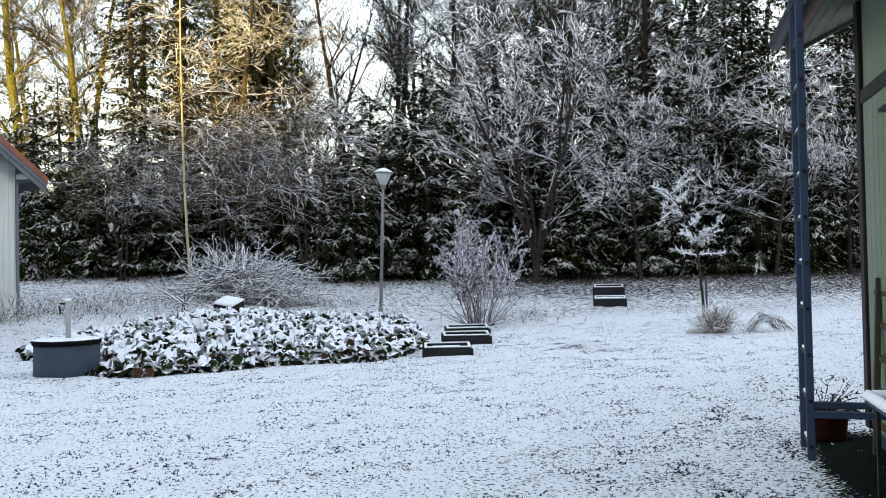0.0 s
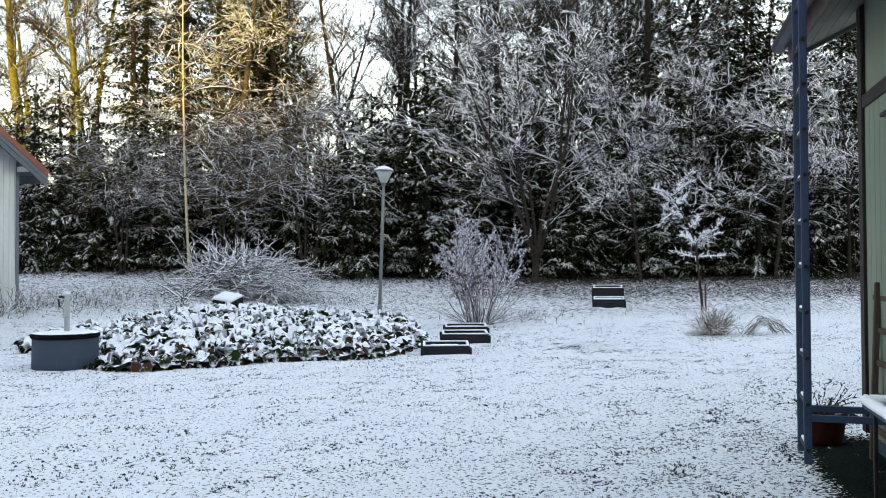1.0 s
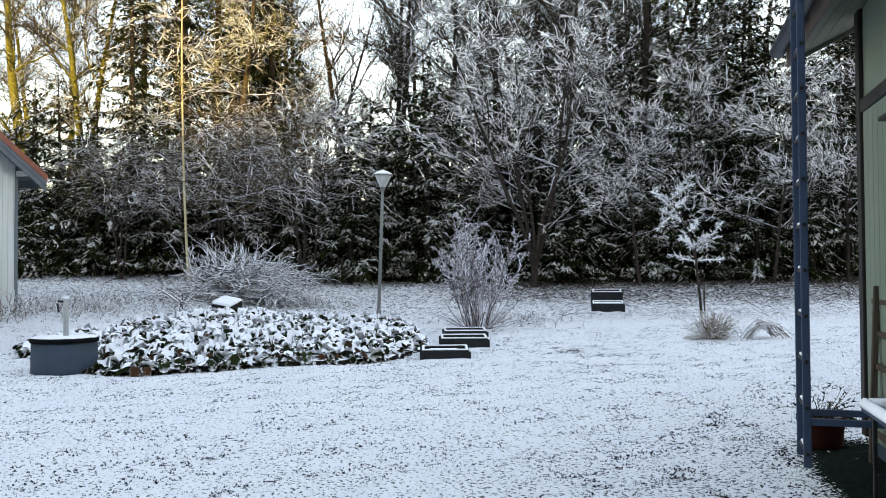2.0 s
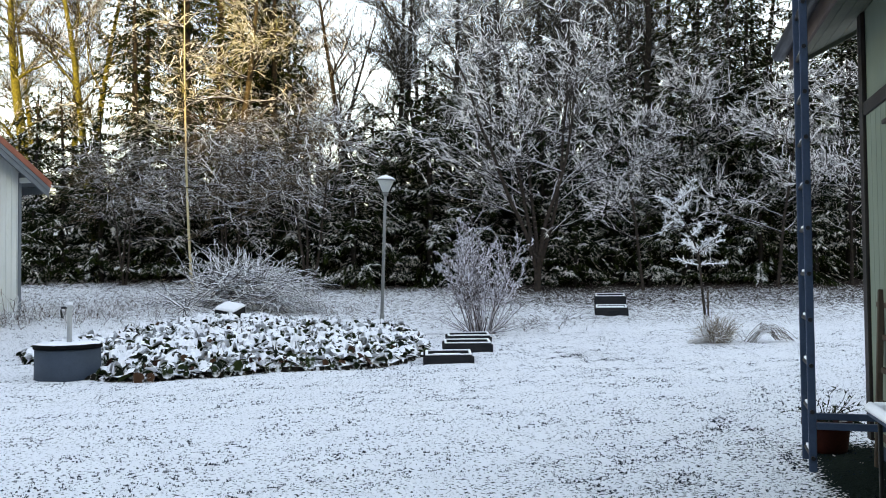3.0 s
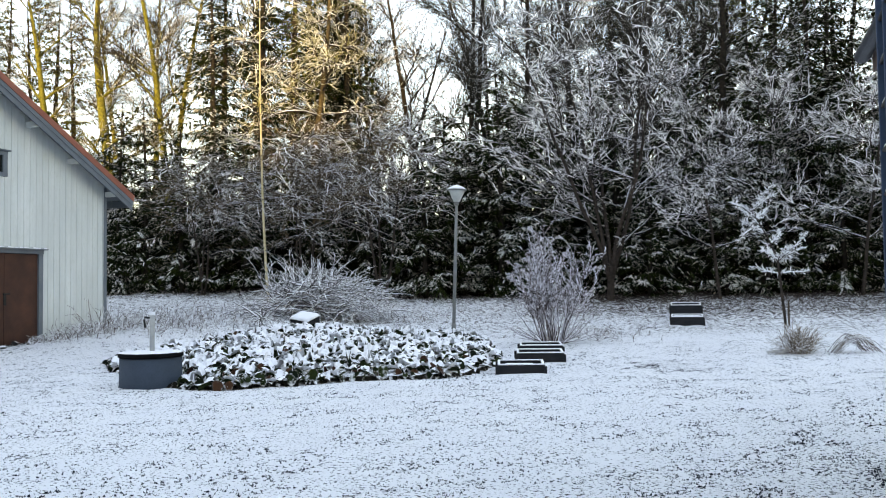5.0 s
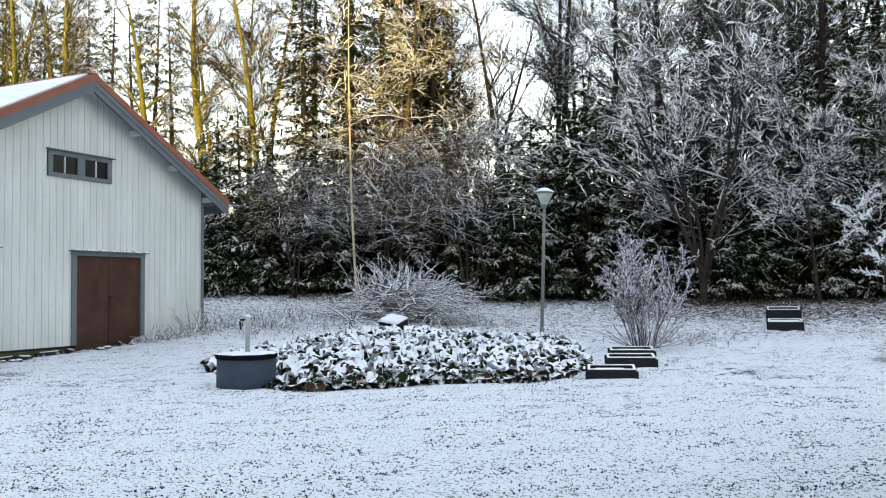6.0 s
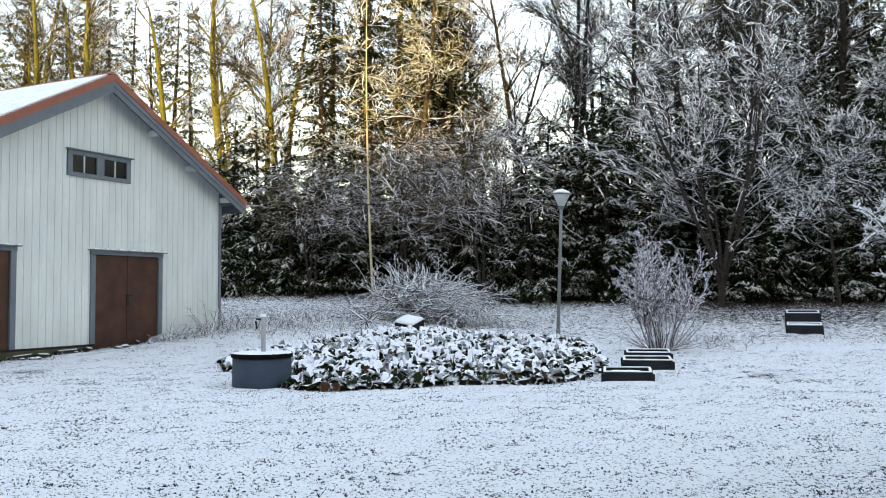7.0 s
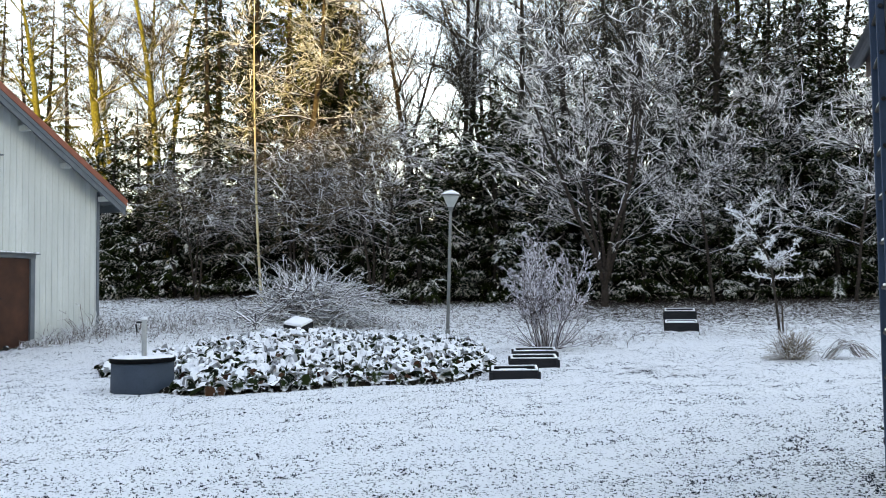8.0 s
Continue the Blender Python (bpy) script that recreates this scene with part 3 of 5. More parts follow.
# ---- shed ----
def build_shed():
    """A white board shed; local x runs along the gable wall from the near corner, y into the building, z up from the boards' foot."""
    far = Vector((-10.25, 20.6, 0.62))
    turn = radians(90 - 14.5)
    ob = thing("shed", Matrix.Translation(far) @ Matrix.Rotation(turn, 4, "Z"),
               "white board shed with snowy roof and brown doors", "shed")
    W, D, EAVE, APEX = 7.8, 8.5, 3.66, 5.74
    half = W / 2

    def top(x):
        return EAVE + (APEX - EAVE) * (1 - abs(x + half) / half)

    doors = [(-4.01, -2.17), (-7.66, -6.08)]
    wx0, wx1, wz0, wz1 = -4.77, -3.05, 3.58, 4.14
    # boards of the gable, each with its batten edge
    bw = 0.0886
    count = round(W / bw)
    for i in range(count):
        x0, x1 = -W + i * bw + 0.0007, -W + (i + 1) * bw - 0.0007
        spans = [(0.0, None)]
        for a, b in doors:
            if x1 > a - 0.02 and x0 < b + 0.02:
                spans = [(1.94, None)]
        if x1 > wx0 - 0.01 and x0 < wx1 + 0.01:
            spans = [(spans[0][0], wz0), (wz1, None)]
        for lo, hi in spans:
            bm = bmesh.new()
            dy = 0.01 if i % 2 else 0.0
            if hi is None:
                pts = [(x0, lo), (x1, lo), (x1, top(x1))]
                pts += [(x0, top(x0))]
            else:
                pts = [(x0, lo), (x1, lo), (x1, hi), (x0, hi)]
            prism(bm, pts, -0.03 - dy, 0.0)
            part("board", bm, M_SHED, ob)
    # inner shell, far walls
    bm = bmesh.new()
    prism(bm, [(-W, -0.05), (0, -0.05), (0, EAVE - 0.02), (-half, APEX - 0.02), (-W, EAVE - 0.02)], 0.01, 0.05)
    part("gable_backing", bm, M_DARK, ob)
    block("side_wall", -0.05, 0.0, 0.05, D, -0.05, EAVE, M_SHED, ob)
    block("side_wall", -W, -W + 0.05, 0.05, D, -0.05, EAVE, M_SHED, ob)
    bm = bmesh.new()
    prism(bm, [(-W, -0.05), (0, -0.05), (0, EAVE - 0.02), (-half, APEX - 0.02), (-W, EAVE - 0.02)], D, D + 0.05)
    part("back_wall", bm, M_SHED, ob)
    block("plinth", -W - 0.02, 0.02, -0.02, D, -0.75, -0.05, M_PLINTH, ob, "mossy green concrete plinth")
    block("corner_board", -0.07, 0.03, -0.065, -0.045, -0.02, EAVE, M_GREYTRIM, ob)
    block("corner_board", 0.004, 0.03, -0.045, 0.1, -0.02, EAVE, M_GREYTRIM, ob)
    block("corner_board", -W - 0.03, -W + 0.07, -0.065, -0.045, -0.02, EAVE, M_GREYTRIM, ob)
    # roof
    OUT, SIDE = 0.42, 0.56
    rise = (APEX - EAVE) / half
    for sgn in (1, -1):
        def rx(u):
            return -half + sgn * u
        e = half + SIDE
        bm = bmesh.new()
        prism(bm, [(rx(0), APEX + 0.1), (rx(e), APEX + 0.1 - rise * e), (rx(e), APEX + 0.02 - rise * e), (rx(0), APEX + 0.02)], -OUT, D + OUT)
        part("roof_slope", bm, M_GREYTRIM, ob)
        bm = bmesh.new()
        prism(bm, [(rx(0), APEX + 0.145), (rx(e + 0.03), APEX + 0.145 - rise * (e + 0.03)), (rx(e + 0.03), APEX + 0.105 - rise * (e + 0.03)), (rx(0), APEX + 0.105)], -OUT - 0.03, D + OUT)
        part("roofing", bm, M_ROOFRED, ob, "red sheet roofing")
        bm = bmesh.new()
        prism(bm, [(rx(0), APEX + 0.19), (rx(e - 0.05), APEX + 0.175 - rise * (e - 0.05)), (rx(e - 0.05), APEX + 0.15 - rise * (e - 0.05)), (rx(0), APEX + 0.15)], -OUT + 0.09, D + OUT)
        part("roof_snow", bm, M_ROOFSNOW, ob, "thin white snow on the roof")
        bm = bmesh.new()
        prism(bm, [(rx(0), APEX + 0.015), (rx(e - 0.02), APEX + 0.015 - rise * (e - 0.02)), (rx(e - 0.02), APEX - 0.26 - rise * (e - 0.02)), (rx(0), APEX - 0.26)], -OUT, -OUT + 0.03)
        part("bargeboard", bm, M_GREYTRIM, ob, "grey painted bargeboard")
        bm = bmesh.new()
        prism(bm, [(rx(0), APEX - 0.01), (rx(e), APEX - 0.01 - rise * e), (rx(e), APEX - 0.13 - rise * e), (rx(0), APEX - 0.13)], -OUT - 0.02, -OUT - 0.004)
        part("bargeboard", bm, M_GREYTRIM, ob, "grey painted bargeboard")
        bm = bmesh.new()
        prism(bm, [(rx(0), APEX + 0.1), (rx(e), APEX + 0.1 - rise * e), (rx(e), APEX - 0.02 - rise * e), (rx(0), APEX - 0.02)], -OUT - 0.035, -OUT - 0.021)
        part("verge_flashing", bm, M_ROOFRED, ob, "red metal verge flashing")
        block("eave_board", min(rx(e - 0.03), rx(e)), max(rx(e - 0.03), rx(e)), -OUT + 0.03, D + OUT, APEX - 0.17 - rise * e, APEX + 0.01 - rise * e, M_GREYTRIM, ob)
        for u in (half * 0.36, half * 0.68, half * 1.0):
            block("purlin_end", rx(u) - 0.05, rx(u) + 0.05, -OUT + 0.035, -0.05, APEX - 0.24 - rise * u, APEX - 0.12 - rise * u, M_SHED, ob)
    block("ridge_cap", -half - 0.12, -half + 0.12, -OUT - 0.04, D + OUT, APEX + 0.1, APEX + 0.16, M_ROOFRED, ob, bevel=0.03)
    # doors
    for a, b in doors:
        low = -0.2 if a > -5 else 0.0
        mid = (a + b) / 2
        for x0, x1, way in ((a, mid - 0.006, 1), (mid + 0.006, b, -1)):
            leaf = block("door_leaf", x0, x1, -0.03, -0.005, low, 1.92, M_DOOR, ob, "brown painted door leaf of slanting boards")
            step = 0.16
            k0, k1 = (low + min(way * x0, way * x1)), (1.92 + max(way * x0, way * x1))
            for k in range(int((k1 - k0) / step) + 1):
                poly = [(x0, low), (x1, low), (x1, 1.92), (x0, 1.92)]
                for lim, sign in ((k0 + k * step + 0.0009, 1), (k0 + (k + 1) * step - 0.0009, -1)):
                    cut = []
                    for q in range(len(poly)):
                        p, r = poly[q], poly[(q + 1) % len(poly)]
                        dp, dr = sign * (p[1] + way * p[0] - lim), sign * (r[1] + way * r[0] - lim)
                        if dp >= 0:
                            cut.append(p)
                        if dp * dr < 0:
                            t = dp / (dp - dr)
                            cut.append((p[0] + (r[0] - p[0]) * t, p[1] + (r[1] - p[1]) * t))
                    poly = cut
                    if len(poly) < 3:
                        break
                if len(poly) >= 3:
                    bm = bmesh.new()
                    prism(bm, poly, -0.0335, -0.03)
                    part("slanting_board", bm, M_DOOR, leaf)
        block("lock_plate", mid - 0.03, mid + 0.05, -0.06, -0.044, 0.8, 1.05, M_IRON, leaf, "black iron lock and handle", 0.01)
        block("handle", mid - 0.06, mid + 0.12, -0.085, -0.06, 1.03, 1.06, M_IRON, leaf)
        block("door_frame", a - 0.13, a - 0.005, -0.08, -0.01, 0.0, 1.93, M_GREYTRIM, ob)
        block("door_frame", b + 0.005, b + 0.13, -0.08, -0.01, 0.0, 1.93, M_GREYTRIM, ob)
        block("door_lintel", a - 0.14, b + 0.14, -0.085, -0.01, 1.932, 2.02, M_GREYTRIM, ob)
        block("drip_board", a - 0.19, b + 0.19, -0.17, -0.01, 2.021, 2.045, M_GREYTRIM, ob)
        for q in range(26):
            xx = a - 0.18 + (b - a + 0.36) * q / 26
            block("snow_lump", xx, xx + (b - a + 0.36) / 27, -0.16 + 0.02 * (q % 3), -0.02, 2.046, 2.052 + 0.008 * ((q * 7) % 4), M_SNOW, ob, bevel=0)
    # window
    win = block("window", wx0 + 0.05, wx1 - 0.05, -0.01, 0.005, wz0 + 0.05, wz1 - 0.05, M_DARK, ob)
    block("window_head", wx0 - 0.05, wx1 + 0.05, -0.13, -0.01, wz1 - 0.005, wz1 + 0.02, M_GREYTRIM, win)
    for z0, z1 in ((wz0, wz0 + 0.09), (wz1 - 0.1, wz1 - 0.006)):
        block("frame", wx0, wx1, -0.075, -0.012, z0, z1, M_GREYTRIM, win)
    for x0, x1 in ((wx0, wx0 + 0.12), (wx1 - 0.12, wx1), ((wx0 + wx1) / 2 - 0.1, (wx0 + wx1) / 2 + 0.1)):
        block("frame", x0, x1, -0.072, -0.012, wz0 + 0.09, wz1 - 0.1, M_GREYTRIM, win)
    mids = [(wx0 + 0.12, (wx0 + wx1) / 2 - 0.1), ((wx0 + wx1) / 2 + 0.1, wx1 - 0.12)]
    for x0, x1 in mids:
        xm = (x0 + x1) / 2
        block("glazing_bar", xm - 0.018, xm + 0.018, -0.05, -0.012, wz0 + 0.09, wz1 - 0.1, M_SHADE, win, "pale glazing bar")
        for p0, p1 in ((x0, xm - 0.018), (xm + 0.018, x1)):
            block("pane", p0, p1, -0.03, -0.02, wz0 + 0.09, wz1 - 0.1, M_GLASS, win)
    return ob


build_shed()


# ---- house ----
def build_house():
    """The house wall beside the camera; local x runs along the wall from its far corner towards the camera, y into the house."""
    ob = thing("house", Matrix.Translation((3.27, 6.64, 0.3)) @ Matrix.Rotation(radians(-90 - 14), 4, "Z"),
               "pale green house with dark trim and roof overhang", "house")
    L, Hw, D = 16.0, 3.46, 12.0
    slope, out, rake = 0.5, 0.42, 0.66
    low = 3.2
    block("wall", 0, L, 0.0, 0.2, 0.12, Hw, M_HOUSE, ob)
    block("wall", 0, 0.2, 0.2, D, 0.12, Hw, M_HOUSE, ob)
    block("wall", L - 0.2, L, 0.2, D, 0.12, Hw, M_HOUSE, ob)
    block("wall", 0.2, L - 0.2, D - 0.2, D, 0.12, Hw, M_HOUSE, ob)
    block("plinth", 0.02, L, 0.03, D - 0.03, -0.4, 0.12, M_CONCRETE, ob)
    for x0, x1, name in ((0.0, 0.2, "gable"), (L - 0.2, L, "gable")):
        bm = bmesh.new()
        prism(bm, [(0.0, Hw), (D, Hw), (D / 2, Hw + slope * D / 2)], x0, x1)
        bmesh.ops.transform(bm, matrix=Matrix(((0, 1, 0, 0), (1, 0, 0, 0), (0, 0, 1, 0), (0, 0, 0, 1))), verts=bm.verts)
        part(name, bm, M_HOUSE, ob)
    for sgn in (1, -1):
        def ry(v):
            return v if sgn > 0 else D - v
        # soffit boards along the eave, roof above
        for k in range(5):
            a, b = -out + 0.125 * k, -out + 0.125 * (k + 1) - 0.006
            bm = bmesh.new()
            vs = [(a, low + slope * (a + out)), (b, low + slope * (b + out)), (b, low + 0.022 + slope * (b + out)), (a, low + 0.022 + slope * (a + out))]
            prism(bm, [(ry(p), q) for p, q in vs], -rake + 0.03, L + rake)
            bmesh.ops.transform(bm, matrix=Matrix(((0, 1, 0, 0), (1, 0, 0, 0), (0, 0, 1, 0), (0, 0, 0, 1))), verts=bm.verts)
            part("soffit_board", bm, M_SOFFIT, ob)
        bm = bmesh.new()
        e = D / 2
        vs = [(-out, low + 0.024), (e, low + 0.024 + slope * (e + out)), (e, low + 0.2 + slope * (e + out)), (-out, low + 0.2)]
        prism(bm, [(ry(p), q) for p, q in vs], -rake + 0.03, L + rake)
        bmesh.ops.transform(bm, matrix=Matrix(((0, 1, 0, 0), (1, 0, 0, 0), (0, 0, 1, 0), (0, 0, 0, 1))), verts=bm.verts)
        part("roof", bm, M_GUTTER, ob)
        bm = bmesh.new()
        vs = [(-out, low - 0.04), (e, low - 0.04 + slope * (e + out)), (e, low + 0.2 + slope * (e + out)), (-out, low + 0.2)]
        prism(bm, [(ry(p), q) for p, q in vs], -rake, -rake + 0.027)
        bmesh.ops.transform(bm, matrix=Matrix(((0, 1, 0, 0), (1, 0, 0, 0), (0, 0, 1, 0), (0, 0, 0, 1))), verts=bm.verts)
        part("bargeboard", bm, M_SOFFIT, ob)
        y0, y1 = sorted((ry(-out - 0.028), ry(-out - 0.003)))
        block("fascia", -rake, L + rake, y0, y1, low - 0.05, low + 0.2, M_FASCIA, ob, "faded reddish-brown fascia board")
    # half-round gutter
    bm = bmesh.new()
    ring = [(math.pi + math.pi * i / 8) for i in range(9)]
    for r, flip in ((0.065, False), (0.057, True)):
        rows = [[bm.verts.new((x, -out - 0.1 + r * math.cos(a), low + 0.1 + r * math.sin(a))) for a in ring] for x in (-rake - 0.02, L + rake)]
        for i in range(8):
            bm.faces.new((rows[0][i], rows[0][i + 1], rows[1][i + 1], rows[1][i]))
        bm.faces.new(rows[0])
    part("gutter", bm, M_GUTTER, ob, "dark grey half-round gutter")
    # trim
    block("corner_board", -0.03, 0.09, -0.035, -0.003, 0.12, Hw + 0.2, M_TRIM, ob, "dark brown corner board")
    block("corner_board", -0.035, -0.003, -0.003, 0.1, 0.12, Hw, M_TRIM, ob, "dark brown corner board")
    block("trim_band", 0.093, L, -0.03, -0.003, 2.6, 2.7, M_TRIM, ob, "dark brown trim band")
    # upright boards of the wall
    for i in range(26):
        block("wall_board", 0.1 + i * 0.145, 0.1 + i * 0.145 + 0.138, -0.012, -0.002, 0.14, 2.6, M_HOUSE, ob, bevel=0.003)
    win = block("window", 1.02, 2.3, -0.02, -0.013, 1.3, 2.3, M_GLASS, ob)
    for x0, x1, z0, z1 in ((0.92, 1.02, 1.2, 2.4), (2.3, 2.4, 1.2, 2.4), (1.02, 2.3, 2.3, 2.4), (1.02, 2.3, 1.2, 1.3)):
        block("frame", x0, x1, -0.05, -0.013, z0, z1, M_TRIM, win)
    block("window_head", 0.88, 2.44, -0.09, -0.013, 2.4, 2.43, M_TRIM, win)
    return ob


build_house()


# ---- the woods ----
def build_woods():
    small = "dark green spruce with snow on its boughs"
    e1 = spruce("spruce_tree", 11, 7.6, 2.3, stand(-0.5, 31.0, 0, 1.12), small, M_SPRUCE)
    e2 = spruce("spruce_tree", 12, 6.0, 2.4, stand(-3.2, 30.2), small, M_SPRUCE)
    e3 = spruce("spruce_tree", 13, 8.6, 2.6, stand(6.3, 32.0), small, M_SPRUCE)
    copies(e1, [(-13.6, 30.6, 80, 0.95), (3.6, 31.5, 130, 1.0), (-15.8, 33, 200, 1.0), (8.6, 31.0, 250, 0.95), (13.2, 30.6, 50, 1.0), (-11.6, 32.6, 15, 0.95), (10.6, 32.2, 300, 1.2), (1.2, 33.2, 190, 0.95)])
    copies(e2, [(0.2, 32.6, 140, 1.2), (-0.3, 34.8, 240, 1.3), (1.8, 35.2, 40, 1.4), (-9.9, 30.8, 60, 1.0), (-5.4, 31.0, 150, 0.95), (4.6, 30.2, 220, 0.8), (11.2, 30.4, 320, 0.9), (-12.2, 30.4, 110, 1.0), (1.0, 30.6, 10, 0.85), (-7.6, 31.4, 77, 1.0), (-2.0, 31.8, 33, 1.0), (-1.7, 32.6, 210, 1.25), (-2.7, 33.2, 300, 1.2), (-3.9, 34.0, 45, 0.75), (-4.5, 35.4, 120, 0.85), (-15, 30.0, 190, 0.9), (7.2, 30.2, 260, 0.75)])
    copies(e3, [(12.6, 33.0, 140, 1.15), (9.2, 34.0, 300, 1.2), (-16.5, 35, 10, 0.85), (3.2, 35, 99, 1.1)])
    t2 = spruce("tall_spruce", 15, 15.5, 3.1, stand(-12.2, 34.8), "tall dense dark spruce with frosted sprays", M_SPRUCE, 0.75, 1.2, gap=0.4, snow=0.16)
    copies(t2, [(10.6, 36.0, 11, 0.95), (12.4, 38.5, 120, 1.1), (8.4, 37.5, 200, 0.95), (14.6, 35.0, 66, 1.0), (17.8, 36.5, 170, 1.05), (11.2, 33.4, 250, 0.9), (15.4, 32.6, 20, 0.9), (12.9, 35.4, 95, 1.0), (9.6, 39.5, 310, 1.05)])
    t1 = spruce("tall_spruce", 14, 14.0, 2.7, stand(-12.0, 33.2), "tall dark spruce lightly dusted with snow", M_SPRUCE, 0.75, 1.5, gap=0.45, snow=0.1)
    copies(t1, [(16.8, 36.0, 300, 1.1), (-8.9, 36.5, 40, 1.25), (7.4, 38.5, 150, 1.2), (11.9, 33.6, 70, 1.0), (14.6, 34.4, 190, 1.1), (4.4, 38, 250, 1.2), (-10.9, 35.5, 310, 0.95), (-7.3, 36.8, 20, 1.2), (-8.1, 38.6, 200, 1.3)])
    # frosted broadleaf trees along the edge
    rime = "frost-covered broadleaf tree at the edge of the woods"
    bare_tree("frosted_tree", 21, 8.8, 0.072, stand(3.1, 28.8, 0, 1.1), "large frost-covered tree with several stems", M_GREYBARK, M_RIME, 5, 0.12, 11, 0.34, 0.5, twigs=(1500, 2600), twig_r=(0.0115, 0.01), twig_len=(0.26, 0.14), fork=0.8, curl=4, curl_len=(0.25, 0.65), wobble=0.1)
    f2 = bare_tree("frosted_tree", 22, 7.0, 0.06, stand(6.6, 28.6), rime, M_GREYBARK, M_RIME, 1, 0.2, 22, 0.36, 0.3, twigs=(800, 1500), twig_r=(0.0115, 0.01), twig_len=(0.26, 0.14), curl=3, curl_len=(0.25, 0.7))
    copies(f2, [(11.2, 29.0, 200, 1.1), (8.8, 31.0, 290, 1.25), (14.2, 30, 110, 1.1)])
    f3 = bare_tree("frosted_tree", 23, 5.2, 0.06, stand(-4.6, 29.0), "low arching tree with frosted drooping twigs", M_GREYBARK, M_ARCH, 3, 0.35, 13, 0.72, 0.75, twigs=(500, 700), twig_r=(0.01, 0.009), twig_len=(0.5, 0.22), droop=-0.1, curl=3, curl_len=(0.7, 1.5))
    copies(f3, [(-7.4, 29.6, 140, 0.95), (-11.0, 29.4, 250, 0.75)])
    # bare trees against the sky
    b1 = bare_tree("bare_tree", 31, 18, 0.33, stand(-18.3, 38), "tall bare tree with mossy trunk", M_MOSSBARK, M_TWIG, 1, 0.25, 18, 0.22, 0.9, twigs=(700, 3200), twig_r=(0.012, 0.009), twig_len=(1.3, 0.8), wobble=0.05)
    copies(b1, [(-22, 40, 90, 0.9), (-25, 38, 10, 1.0), (-28, 42, 70, 1.0), (-31, 40, 170, 1.0), (-34, 43, 260, 1.1)])
    b3 = bare_tree("bare_tree", 33, 17, 0.2, stand(-15.9, 38), "slender bare tree with mossy trunk", M_MOSSBARK, M_TWIG, 1, 0.35, 14, 0.2, 0.9, twigs=(500, 2600), twig_r=(0.012, 0.009), twig_len=(1.3, 0.8), wobble=0.035)
    copies(b3, [(-17.8, 41, 90, 1.0), (-15.2, 37, 210, 1.0), (-12.4, 41, 265, 1.0), (-20.4, 43, 140, 1.0)])
    b4 = bare_tree("bare_tree", 34, 17, 0.17, stand(-7.6, 44), "slender bare tree with dark bark", M_BARK, M_TWIG, 1, 0.3, 16, 0.21, 0.9, twigs=(600, 2600), twig_r=(0.012, 0.009), twig_len=(1.3, 0.8), wobble=0.04)
    copies(b4, [(-2.0, 36, 250, 1.0), (0.4, 38, 300, 1.1), (-9.8, 42, 10, 1.0), (-8.3, 40, 200, 0.9), (1.9, 42, 333, 1.0), (5.8, 39, 20, 1.0), (8.8, 40.5, 95, 1.0), (-1.2, 46, 30, 1.1), (3.0, 47, 160, 1.1), (6.8, 46, 280, 1.1)])
    b2 = bare_tree("bare_tree", 32, 17, 0.2, stand(-2.6, 38), "tall bare dark-barked tree with forked stems", M_BARK, M_TWIG, 2, 0.2, 15, 0.25, 0.9, twigs=(700, 3600), twig_r=(0.013, 0.009), twig_len=(1.3, 0.8), wobble=0.06)
    copies(b2, [(-5.4, 39.5, 70, 0.8), (3.2, 36, 160, 1.0), (4.6, 42, 250, 1.05), (7.6, 35.5, 330, 1.1), (10, 42, 45, 1.1), (13, 41, 145, 1.1), (-11.0, 44, 20, 1.0), (-0.4, 43, 230, 1.0), (-7.8, 44, 300, 1.0)])
    narrow = spruce("tall_spruce", 16, 16, 1.3, stand(-9.9, 33.2), "narrow dark spruce standing close behind the birch", M_SPRUCE_BARE, 1.1, 0.8, gap=0.4, snow=0.04)
    narrow.children[0].data.materials[0] = M_REDBARK
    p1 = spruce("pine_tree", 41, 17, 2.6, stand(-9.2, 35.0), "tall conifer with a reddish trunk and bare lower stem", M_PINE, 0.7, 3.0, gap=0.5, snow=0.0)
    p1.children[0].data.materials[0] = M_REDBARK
    p2 = spruce("pine_tree", 42, 17, 2.6, stand(-30, 46, 30, 1.1), "tall conifer with boughs coloured a sunlit yellow-green", M_PINE, 1.0, 3.5, gap=0.55, snow=0.05)
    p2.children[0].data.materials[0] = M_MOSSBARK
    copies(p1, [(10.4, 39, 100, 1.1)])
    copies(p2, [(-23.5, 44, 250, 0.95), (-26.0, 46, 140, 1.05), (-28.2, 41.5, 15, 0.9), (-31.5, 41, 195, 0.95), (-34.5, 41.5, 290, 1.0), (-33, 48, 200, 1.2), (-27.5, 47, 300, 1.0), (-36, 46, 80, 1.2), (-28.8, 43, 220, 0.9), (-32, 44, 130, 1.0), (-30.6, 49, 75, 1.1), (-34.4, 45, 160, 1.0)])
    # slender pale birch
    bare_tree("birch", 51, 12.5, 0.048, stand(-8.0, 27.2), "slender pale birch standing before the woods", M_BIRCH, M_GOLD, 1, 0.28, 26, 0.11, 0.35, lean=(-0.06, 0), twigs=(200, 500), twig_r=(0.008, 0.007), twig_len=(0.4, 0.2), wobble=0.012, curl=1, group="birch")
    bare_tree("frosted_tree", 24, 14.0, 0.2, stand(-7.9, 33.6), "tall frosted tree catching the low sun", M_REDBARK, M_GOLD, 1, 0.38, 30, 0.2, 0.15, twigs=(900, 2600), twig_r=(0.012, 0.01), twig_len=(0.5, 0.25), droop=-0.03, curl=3)


